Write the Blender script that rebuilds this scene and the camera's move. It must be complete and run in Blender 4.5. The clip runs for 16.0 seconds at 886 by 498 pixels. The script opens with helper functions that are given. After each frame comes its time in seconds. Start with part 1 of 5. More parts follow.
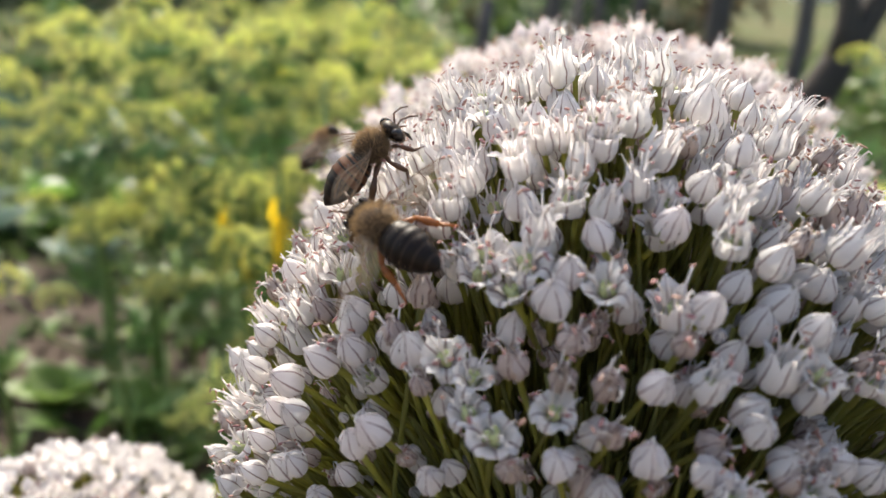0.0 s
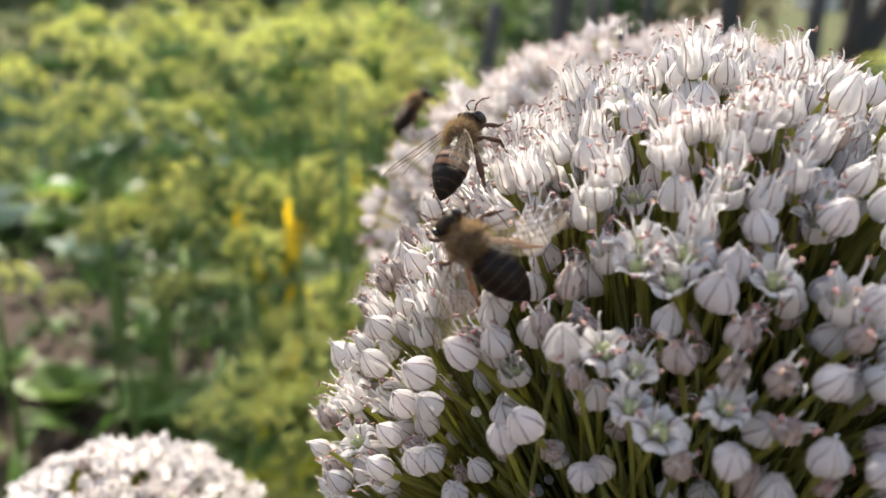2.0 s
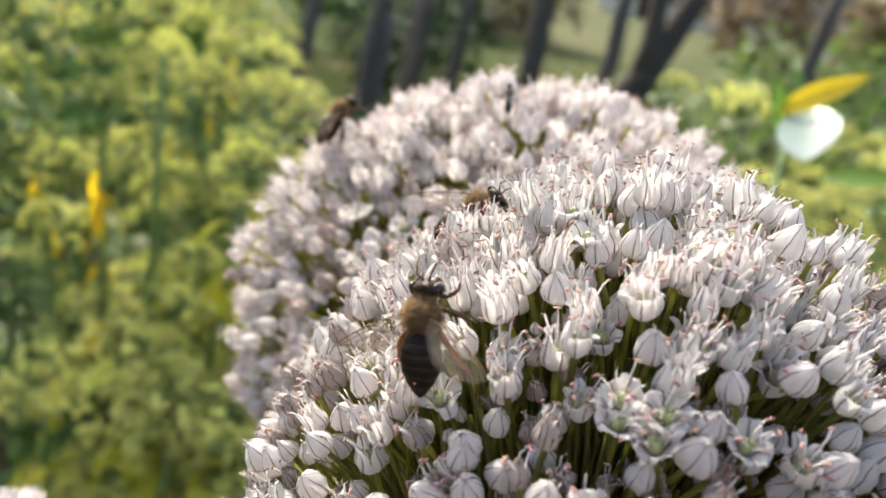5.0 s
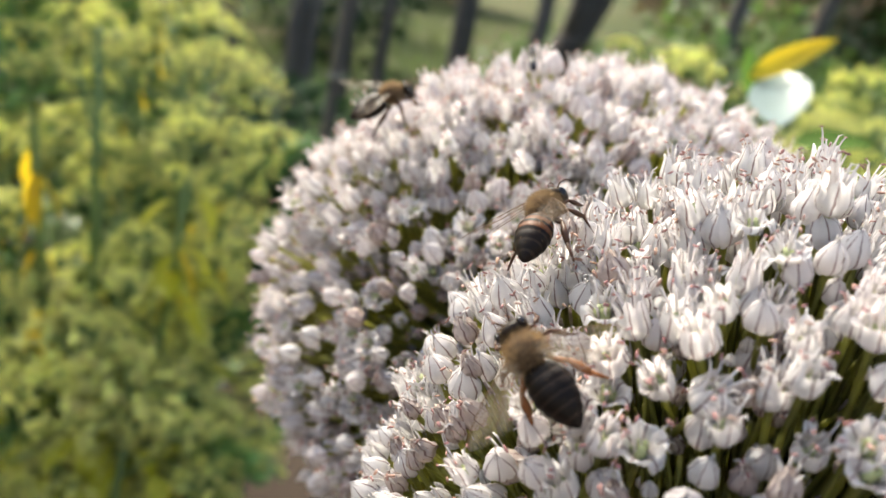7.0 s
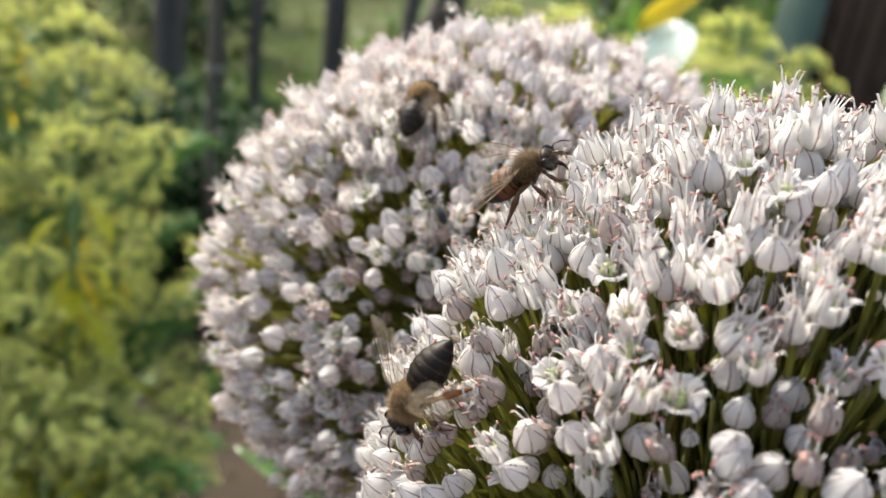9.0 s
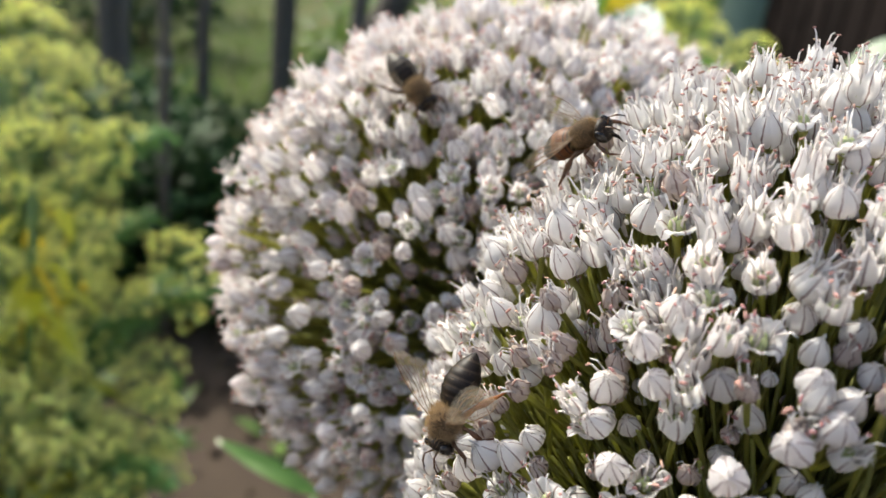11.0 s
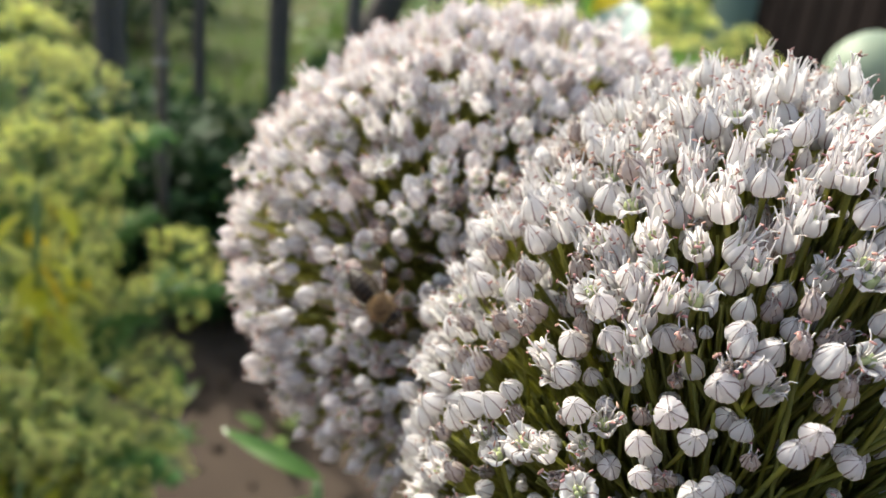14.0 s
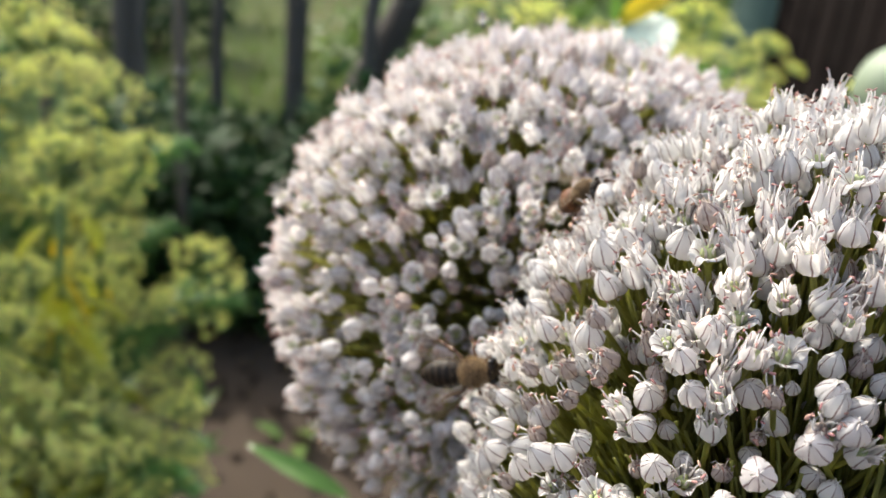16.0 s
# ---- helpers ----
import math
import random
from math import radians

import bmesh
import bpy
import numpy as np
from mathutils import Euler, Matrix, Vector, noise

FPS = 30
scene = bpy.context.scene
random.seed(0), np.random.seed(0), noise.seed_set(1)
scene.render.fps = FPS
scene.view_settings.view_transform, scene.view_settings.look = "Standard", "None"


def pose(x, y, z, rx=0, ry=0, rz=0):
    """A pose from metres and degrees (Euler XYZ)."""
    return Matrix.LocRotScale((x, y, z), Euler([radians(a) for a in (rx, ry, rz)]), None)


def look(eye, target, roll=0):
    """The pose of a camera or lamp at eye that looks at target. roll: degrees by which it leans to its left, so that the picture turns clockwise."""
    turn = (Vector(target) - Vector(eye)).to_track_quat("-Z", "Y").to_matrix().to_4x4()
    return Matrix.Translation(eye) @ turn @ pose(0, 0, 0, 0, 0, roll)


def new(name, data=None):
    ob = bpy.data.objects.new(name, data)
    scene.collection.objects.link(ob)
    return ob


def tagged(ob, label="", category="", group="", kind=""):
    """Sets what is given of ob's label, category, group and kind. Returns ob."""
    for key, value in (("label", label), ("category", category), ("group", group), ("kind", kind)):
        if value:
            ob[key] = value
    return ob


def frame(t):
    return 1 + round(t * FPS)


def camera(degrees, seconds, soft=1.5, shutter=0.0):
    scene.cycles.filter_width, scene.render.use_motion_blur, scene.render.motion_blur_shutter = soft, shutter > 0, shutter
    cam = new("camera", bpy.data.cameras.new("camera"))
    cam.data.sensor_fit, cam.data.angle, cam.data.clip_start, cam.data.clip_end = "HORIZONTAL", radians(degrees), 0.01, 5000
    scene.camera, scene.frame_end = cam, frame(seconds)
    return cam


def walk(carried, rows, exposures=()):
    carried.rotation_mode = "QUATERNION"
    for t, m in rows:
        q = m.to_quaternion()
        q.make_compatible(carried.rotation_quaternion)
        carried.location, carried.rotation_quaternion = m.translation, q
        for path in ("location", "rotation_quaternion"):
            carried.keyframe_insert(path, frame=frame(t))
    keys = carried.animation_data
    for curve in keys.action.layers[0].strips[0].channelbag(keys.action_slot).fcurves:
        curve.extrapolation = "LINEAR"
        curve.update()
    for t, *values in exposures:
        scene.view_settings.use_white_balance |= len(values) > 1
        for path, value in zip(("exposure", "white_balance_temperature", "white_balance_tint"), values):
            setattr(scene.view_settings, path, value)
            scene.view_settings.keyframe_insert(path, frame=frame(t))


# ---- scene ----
cam = camera(57.0, 16.0)
PATH = [
    (0.0, (0.0000, 0.0000, 0.9500), (0.0036, 0.1879, 0.8817), 3.19),
    (0.5, (-0.0067, -0.0014, 0.9500), (-0.0039, 0.1867, 0.8820), 3.28),
    (1.0, (-0.0106, -0.0021, 0.9514), (-0.0077, 0.1862, 0.8840), 3.49),
    (1.5, (-0.0148, 0.0001, 0.9489), (-0.0116, 0.1884, 0.8816), 3.75),
    (2.0, (-0.0167, 0.0016, 0.9466), (-0.0134, 0.1899, 0.8793), 3.88),
    (2.5, (-0.0222, 0.0051, 0.9466), (-0.0188, 0.1935, 0.8795), 4.08),
    (3.0, (-0.0312, 0.0029, 0.9482), (-0.0261, 0.1916, 0.8820), 5.00),
    (3.5, (-0.0484, 0.0055, 0.9530), (-0.0403, 0.1941, 0.8871), 7.44),
    (4.0, (-0.0518, 0.0159, 0.9491), (-0.0275, 0.2027, 0.8820), 9.96),
    (4.5, (-0.0333, 0.0205, 0.9570), (0.0091, 0.2043, 0.8904), 11.59),
    (5.0, (-0.0368, 0.0147, 0.9602), (0.0136, 0.1962, 0.8928), 11.66),
    (7.5, (-0.0614, 0.0444, 0.9561), (0.0113, 0.2162, 0.8838), 11.26),
    (8.0, (-0.0611, 0.0488, 0.9569), (0.0183, 0.2176, 0.8848), 10.33),
    (8.5, (-0.0594, 0.0486, 0.9573), (0.0255, 0.2144, 0.8844), 8.23),
    (9.0, (-0.0700, 0.0436, 0.9538), (0.0194, 0.2068, 0.8806), 7.11),
    (9.5, (-0.0836, 0.0399, 0.9497), (0.0090, 0.2013, 0.8763), 6.96),
    (12.0, (-0.0847, 0.0512, 0.9495), (0.0163, 0.2070, 0.8751), 6.61),
    (12.5, (-0.0861, 0.0463, 0.9507), (0.0148, 0.2020, 0.8760), 6.52),
    (13.0, (-0.0905, 0.0415, 0.9505), (0.0103, 0.1972, 0.8757), 6.36),
    (13.5, (-0.0916, 0.0396, 0.9522), (0.0094, 0.1955, 0.8780), 6.37),
    (14.0, (-0.0924, 0.0318, 0.9539), (0.0072, 0.1883, 0.8792), 6.14),
    (14.5, (-0.0923, 0.0201, 0.9532), (0.0059, 0.1776, 0.8786), 6.09),
    (15.0, (-0.0897, 0.0168, 0.9610), (0.0072, 0.1751, 0.8866), 6.09),
    (15.5, (-0.0902, 0.0240, 0.9667), (0.0057, 0.1830, 0.8924), 5.85),
    (16.0, (-0.0968, 0.0407, 0.9574), (-0.0001, 0.1995, 0.8836), 5.76),
]
walk(cam, [(t, look(e, g, r)) for t, e, g, r in PATH], [(0, 1.28, 6600, 7), (5, 1.29, 6650, 6), (8, 1.23, 6550, 5), (12, 1.17, 6400, 3), (16, 1.20, 6400, 4)])
cam.data.dof.use_dof = True
cam.data.dof.focus_distance = 0.111
cam.data.dof.aperture_fstop = 18.5

# ---------------------------------------------------------------- light
TO_SUN = Vector((-0.25, 1.0, 1.03)).normalized()
world = bpy.data.worlds.new("sky")
scene.world = world
world.use_nodes = True
wn = world.node_tree.nodes
sky = wn.new("ShaderNodeTexSky")
sky.sky_type = "NISHITA"
sky.sun_disc = False
sky.sun_elevation = math.asin(TO_SUN.z)
sky.sun_rotation = math.atan2(TO_SUN.x, TO_SUN.y)
sky.dust_density = 4.5
sky.ozone_density = 0.4
wn["Background"].inputs["Strength"].default_value = 0.15
world.node_tree.links.new(sky.outputs[0], wn["Background"].inputs["Color"])
sun = new("sun", bpy.data.lights.new("sun", "SUN"))
sun.data.energy = 2.5
sun.data.angle = radians(0.6)
sun.data.color = (1.0, 0.93, 0.83)
sun.matrix_world = look(TO_SUN * 20, (0, 0, 0))


# ---------------------------------------------------------------- materials
def material(name, color, rough=0.6, metal=0.0, translucent=0.0, vary=0.15, scale=60.0, bump=0.2, bump_scale=None,
             spec=0.5, hue=0.0, through_color=None, alpha=1.0):
    """A surface with colour varied by a coarse and a fine noise and by the single object, fine relief, and some light passing through."""
    m = bpy.data.materials.new(name)
    m.use_nodes = True
    n, l = m.node_tree.nodes, m.node_tree.links
    p = n["Principled BSDF"]
    tc = n.new("ShaderNodeTexCoord")
    coarse = n.new("ShaderNodeTexNoise")
    coarse.inputs["Scale"].default_value = scale
    coarse.inputs["Detail"].default_value = 5
    l.new(tc.outputs["Object"], coarse.inputs["Vector"])
    fine = n.new("ShaderNodeTexNoise")
    fine.inputs["Scale"].default_value = bump_scale or scale * 7
    fine.inputs["Detail"].default_value = 3
    l.new(tc.outputs["Object"], fine.inputs["Vector"])
    info = n.new("ShaderNodeObjectInfo")
    geo = n.new("ShaderNodeNewGeometry")
    total = n.new("ShaderNodeMath")
    total.operation = "ADD"
    l.new(coarse.outputs["Fac"], total.inputs[0])
    l.new(geo.outputs["Random Per Island"], total.inputs[1])
    total2 = n.new("ShaderNodeMath")
    total2.operation = "ADD"
    l.new(total.outputs[0], total2.inputs[0])
    l.new(info.outputs["Random"], total2.inputs[1])
    rng = n.new("ShaderNodeMapRange")
    rng.inputs["From Min"].default_value = 0.5
    rng.inputs["From Max"].default_value = 2.3
    rng.inputs["To Min"].default_value = 1 - vary
    rng.inputs["To Max"].default_value = 1 + vary
    l.new(total2.outputs[0], rng.inputs["Value"])
    hsv = n.new("ShaderNodeHueSaturation")
    hsv.inputs["Color"].default_value = (*color, 1)
    l.new(rng.outputs[0], hsv.inputs["Value"])
    if hue:
        h = n.new("ShaderNodeMapRange")
        h.inputs["To Min"].default_value = 0.5 - hue
        h.inputs["To Max"].default_value = 0.5 + hue
        l.new(geo.outputs["Random Per Island"], h.inputs["Value"])
        l.new(h.outputs[0], hsv.inputs["Hue"])
    l.new(hsv.outputs[0], p.inputs["Base Color"])
    p.inputs["Roughness"].default_value = rough
    p.inputs["Metallic"].default_value = metal
    p.inputs["Specular IOR Level"].default_value = spec
    if bump:
        b = n.new("ShaderNodeBump")
        b.inputs["Strength"].default_value = bump
        b.inputs["Distance"].default_value = 0.1 / (bump_scale or scale * 7)
        l.new(fine.outputs["Fac"], b.inputs["Height"])
        l.new(b.outputs[0], p.inputs["Normal"])
    out = n["Material Output"]
    last = p.outputs[0]
    if translucent:
        tr = n.new("ShaderNodeBsdfTranslucent")
        if through_color:
            tr.inputs["Color"].default_value = (*through_color, 1)
        else:
            l.new(hsv.outputs[0], tr.inputs["Color"])
        mix = n.new("ShaderNodeMixShader")
        mix.inputs["Fac"].default_value = translucent
        l.new(last, mix.inputs[1])
        l.new(tr.outputs[0], mix.inputs[2])
        last = mix.outputs[0]
    if alpha < 1:
        tp = n.new("ShaderNodeBsdfTransparent")
        mix = n.new("ShaderNodeMixShader")
        mix.inputs["Fac"].default_value = alpha
        l.new(tp.outputs[0], mix.inputs[1])
        l.new(last, mix.inputs[2])
        last = mix.outputs[0]
    l.new(last, out.inputs["Surface"])
    return m


def tepal_material(name, white, stripe, stripe_width, translucent):
    """A white tepal with a brownish midvein along its length, flushed towards the tip."""
    m = material(name, white, rough=0.42, translucent=translucent, vary=0.07, scale=300, bump=0.25, bump_scale=2600, spec=0.35)
    n, l = m.node_tree.nodes, m.node_tree.links
    p = n["Principled BSDF"]
    hsv = next(x for x in n if x.bl_idname == "ShaderNodeHueSaturation")
    uv = n.new("ShaderNodeUVMap")
    uv.uv_map = "UVMap"
    sep = n.new("ShaderNodeSeparateXYZ")
    l.new(uv.outputs[0], sep.inputs[0])
    tc = next(x for x in n if x.bl_idname == "ShaderNodeTexCoord")
    wob = n.new("ShaderNodeTexNoise")
    wob.inputs["Scale"].default_value = 900
    l.new(tc.outputs["Object"], wob.inputs["Vector"])
    off = n.new("ShaderNodeMath")
    off.operation = "MULTIPLY_ADD"
    l.new(wob.outputs["Fac"], off.inputs[0])
    off.inputs[1].default_value = 0.10
    l.new(sep.outputs["X"], off.inputs[2])
    dist = n.new("ShaderNodeMath")
    dist.operation = "SUBTRACT"
    l.new(off.outputs[0], dist.inputs[0])
    dist.inputs[1].default_value = 0.55
    ab = n.new("ShaderNodeMath")
    ab.operation = "ABSOLUTE"
    l.new(dist.outputs[0], ab.inputs[0])
    r = n.new("ShaderNodeMapRange")
    r.inputs["From Min"].default_value = stripe_width * 0.6
    r.inputs["From Max"].default_value = stripe_width * 1.25
    r.inputs["To Min"].default_value = 0.92
    r.inputs["To Max"].default_value = 0.0
    l.new(ab.outputs[0], r.inputs["Value"])
    mix = n.new("ShaderNodeMix")
    mix.data_type = "RGBA"
    l.new(r.outputs[0], mix.inputs["Factor"])
    l.new(hsv.outputs[0], mix.inputs["A"])
    mix.inputs["B"].default_value = (*stripe, 1)
    # a faint pink or lilac flush that differs from floret to floret
    info = next(x for x in n if x.bl_idname == "ShaderNodeObjectInfo")
    geo = next(x for x in n if x.bl_idname == "ShaderNodeNewGeometry")
    fl = n.new("ShaderNodeMath")
    fl.operation = "MULTIPLY"
    l.new(sep.outputs["Y"], fl.inputs[0])
    l.new(info.outputs["Random"], fl.inputs[1])
    fl2 = n.new("ShaderNodeMath")
    fl2.operation = "MULTIPLY"
    fl2.inputs[1].default_value = 0.22
    l.new(fl.outputs[0], fl2.inputs[0])
    flush = n.new("ShaderNodeMix")
    flush.data_type = "RGBA"
    l.new(fl2.outputs[0], flush.inputs["Factor"])
    l.new(mix.outputs["Result"], flush.inputs["A"])
    flush.inputs["B"].default_value = (0.66, 0.50, 0.53, 1)
    l.new(flush.outputs["Result"], p.inputs["Base Color"])
    for x in n:
        if x.bl_idname == "ShaderNodeBsdfTranslucent":
            l.new(flush.outputs["Result"], x.inputs["Color"])
    return m


TEPAL = tepal_material("tepal", (0.84, 0.815, 0.80), (0.23, 0.145, 0.135), 0.052, 0.52)
TEPAL_OLD = tepal_material("withered_tepal", (0.58, 0.49, 0.44), (0.20, 0.115, 0.10), 0.065, 0.35)
FILAMENT = material("filament", (0.84, 0.80, 0.78), rough=0.5, translucent=0.4, scale=400, bump=0)
ANTHER = material("anther", (0.42, 0.23, 0.185), rough=0.7, vary=0.45, scale=900, hue=0.03)
OVARY = material("ovary", (0.46, 0.50, 0.24), rough=0.45, translucent=0.2, scale=500)
PEDICEL = material("pedicel", (0.42, 0.42, 0.13), rough=0.5, translucent=0.7, vary=0.35, scale=200)
STALK = material("stalk", (0.16, 0.25, 0.08), rough=0.5, vary=0.2, scale=120)
FLORET_SLOTS = [TEPAL, FILAMENT, ANTHER, OVARY, PEDICEL, TEPAL_OLD]

CHITIN = material("bee_chitin", (0.011, 0.007, 0.005), rough=0.45, vary=0.5, scale=700, bump=0.3, bump_scale=6000, spec=0.16)
DULL_BAND = material("bee_dull_band", (0.026, 0.016, 0.010), spec=0.2, rough=0.5, vary=0.4, scale=900, bump=0.3, bump_scale=6000)
BAND = material("bee_band", (0.10, 0.034, 0.010), spec=0.2, rough=0.5, vary=0.4, scale=900, bump=0.4, bump_scale=6000)
EYE = material("bee_eye", (0.012, 0.008, 0.007), rough=0.2, scale=900, bump=0.3, bump_scale=9000)
FUR = material("bee_fur", (0.31, 0.21, 0.11), rough=0.8, translucent=0.5, vary=0.35, scale=900, bump=0)
PALE_FUR = material("bee_pale_fur", (0.30, 0.21, 0.115), rough=0.8, translucent=0.25, vary=0.3, scale=900, bump=0)
DARK_FUR = material("bee_dark_fur", (0.07, 0.042, 0.02), rough=0.9, vary=0.4, scale=900, bump=0)
LEG = material("bee_leg", (0.085, 0.035, 0.014), rough=0.4, translucent=0.15, vary=0.5, scale=800, bump=0.2)
AMBER = material("bee_hind_leg", (0.30, 0.11, 0.03), rough=0.4, translucent=0.3, vary=0.4, scale=800, bump=0.2)
MEMBRANE = material("wing_membrane", (0.86, 0.74, 0.56), rough=0.16, translucent=0.55, vary=0.2, scale=500, bump=0.5, bump_scale=2500, alpha=0.16)
CLEAR_MEMBRANE = material("clear_wing_membrane", (0.62, 0.52, 0.40), rough=0.2, translucent=0.5, vary=0.2, scale=500, bump=0.5, bump_scale=2500, alpha=0.08)
VEIN = material("wing_vein", (0.17, 0.095, 0.042), rough=0.5, translucent=0.3, scale=500, bump=0)
BLACK = material("fly_black", (0.008, 0.008, 0.010), rough=0.25, scale=900, bump=0.3, bump_scale=7000)

SOIL = material("soil", (0.056, 0.041, 0.030), rough=0.95, vary=0.45, scale=9, bump=0.9, bump_scale=70, spec=0.2)
DILL_FLOWER = material("dill_flower", (0.82, 0.82, 0.24), rough=0.7, translucent=0.24, vary=0.5, scale=40, bump=0, hue=0.02)
DILL_LEAF = material("dill_leaf", (0.11, 0.22, 0.055), rough=0.4, translucent=0.35, vary=0.5, scale=20, bump=0, hue=0.03)
DILL_STEM = material("dill_stem", (0.16, 0.25, 0.08), rough=0.4, translucent=0.2, vary=0.3, scale=30, bump=0.2)
YELLOW_LEAF = material("yellowed_leaf", (0.82, 0.60, 0.03), rough=0.45, translucent=0.6, vary=0.25, scale=60)
LIME_LEAF = material("lime_leaf", (0.62, 0.60, 0.06), rough=0.4, translucent=0.65, vary=0.35, scale=60, hue=0.02)
GREEN_LEAF = material("green_leaf", (0.13, 0.20, 0.045), rough=0.45, translucent=0.4, vary=0.4, scale=50, bump=0.4, hue=0.02)
PEPPER_LEAF = material("pepper_leaf", (0.10, 0.20, 0.04), rough=0.27, translucent=0.5, vary=0.3, scale=50, bump=0.4)
FRESH_LEAF = material("fresh_leaf", (0.14, 0.26, 0.04), spec=0.3, rough=0.5, translucent=0.5, vary=0.3, scale=50, bump=0.4)
# the shade of the backlit bushes is partly put into this leaf colour
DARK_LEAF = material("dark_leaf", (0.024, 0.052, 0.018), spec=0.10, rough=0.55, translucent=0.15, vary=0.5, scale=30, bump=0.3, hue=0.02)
DRY_LEAF = material("dry_leaf", (0.21, 0.155, 0.085), rough=0.8, translucent=0.2, vary=0.5, scale=20, bump=0.3)
WAXY_LEAF = material("waxy_leaf", (0.29, 0.38, 0.36), rough=0.30, translucent=0.35, vary=0.2, scale=80, bump=0.3, spec=0.35)
BLUE_LEAF = material("blue_green_leaf", (0.13, 0.20, 0.15), spec=0.3, rough=0.55, translucent=0.25, vary=0.3, scale=20, bump=0.3)
GRASS = material("grass", (0.10, 0.15, 0.03), rough=0.6, translucent=0.4, vary=0.5, scale=3, bump=0, hue=0.03)
POST_WOOD = material("weathered_post", (0.092, 0.082, 0.076), spec=0.15, rough=0.9, vary=0.4, scale=14, bump=0.8, bump_scale=60)
BARK = material("bark", (0.06, 0.05, 0.042), rough=0.95, vary=0.5, scale=18, bump=1.0, bump_scale=50)
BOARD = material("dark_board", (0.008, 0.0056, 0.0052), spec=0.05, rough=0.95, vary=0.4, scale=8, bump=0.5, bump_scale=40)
PALE_HEAD = material("papery_sheath", (0.23, 0.28, 0.195), rough=0.5, translucent=0.25, vary=0.15, scale=60, bump=0.4)
PLASTIC = material("barrel_plastic", (0.055, 0.10, 0.085), rough=0.45, vary=0.2, scale=9, bump=0.15, bump_scale=30)
# grey of the unseen wall added for its bounced light
GREY_WALL = material("bounce_wall_grey", (0.26, 0.25, 0.24), rough=0.9, vary=0.2, scale=1.5, bump=0.4, bump_scale=20)
CREAM_WALL = material("cream_plaster", (0.78, 0.70, 0.60), rough=0.9, vary=0.2, scale=1.5, bump=0.4, bump_scale=20)
SLATE = material("slate", (0.032, 0.037, 0.048), rough=0.7, vary=0.3, scale=2, bump=0.4, bump_scale=12)
CABBAGE_HEART = material("cabbage_heart", (0.62, 0.66, 0.48), rough=0.5, translucent=0.2, vary=0.2, scale=30, bump=0.4, bump_scale=90)
WIRE = material("fence_wire", (0.20, 0.19, 0.18), rough=0.5, metal=0.8, scale=30, bump=0)


# ---------------------------------------------------------------- mesh tools
class Soup:
    """Triangles with material numbers and surface coordinates, gathered from many small pieces."""

    def __init__(self):
        self.v, self.f, self.m, self.uv, self.n = [], [], [], [], 0

    def add(self, verts, faces, mat=0, uv=None):
        verts, faces = np.asarray(verts, float), np.asarray(faces, int)
        self.v.append(verts)
        self.f.append(faces + self.n)
        self.m.append(np.broadcast_to(np.asarray(mat, int), (len(faces),)))
        self.uv.append(np.zeros((len(verts), 2)) if uv is None else np.asarray(uv, float))
        self.n += len(verts)
        return self

    def arrays(self):
        return np.concatenate(self.v), np.concatenate(self.f), np.concatenate(self.m), np.concatenate(self.uv)

    def put(self, other, matrix, scale=1.0, squash=None):
        v, f, m, uv = other
        a = np.array(matrix)
        w = v * scale if squash is None else v * squash * scale
        return self.add(w @ a[:3, :3].T + a[:3, 3], f, m, uv)

    def mesh(self, name, materials, smooth=True):
        v, f, m, uv = self.arrays()
        me = bpy.data.meshes.new(name)
        me.vertices.add(len(v))
        me.vertices.foreach_set("co", v.astype(np.float32).ravel())
        me.loops.add(f.size)
        me.loops.foreach_set("vertex_index", f.astype(np.int32).ravel())
        me.polygons.add(len(f))
        me.polygons.foreach_set("loop_start", np.arange(0, f.size, 3, dtype=np.int32))
        for x in materials:
            me.materials.append(x)
        me.polygons.foreach_set("material_index", m.astype(np.int32))
        me.polygons.foreach_set("use_smooth", np.full(len(f), smooth))
        layer = me.uv_layers.new(name="UVMap")
        layer.data.foreach_set("uv", uv[f.ravel()].astype(np.float32).ravel())
        me.update(calc_edges=True)
        return me


def part(name, mesh, parent, label="", at=None):
    ob = new(name, mesh)
    if parent is not None:
        ob.parent = parent
    if at is not None:
        ob.matrix_basis = at
    return tagged(ob, label)


def grid_faces(rows, cols, closed=False):
    out = []
    for i in range(rows - 1):
        for j in range(cols if closed else cols - 1):
            a, b = i * cols + j, i * cols + (j + 1) % cols
            out += [(a, b, a + cols), (b, b + cols, a + cols)]
    return out


def tube(points, radii, sides=5):
    """A round bar along the points, closed at its ends."""
    pts = [Vector(p) for p in points]
    v = []
    for i, p in enumerate(pts):
        d = (pts[min(i + 1, len(pts) - 1)] - pts[max(i - 1, 0)]).normalized()
        a = d.orthogonal().normalized()
        b = d.cross(a)
        for k in range(sides):
            w = 2 * math.pi * k / sides
            v.append(p + (a * math.cos(w) + b * math.sin(w)) * radii[i])
    f = grid_faces(len(pts), sides, True)
    n = len(v)
    v += [pts[0], pts[-1]]
    for k in range(sides):
        f.append((n, (k + 1) % sides, k))
        f.append((n + 1, n - sides + k, n - sides + (k + 1) % sides))
    return [tuple(x) for x in v], f


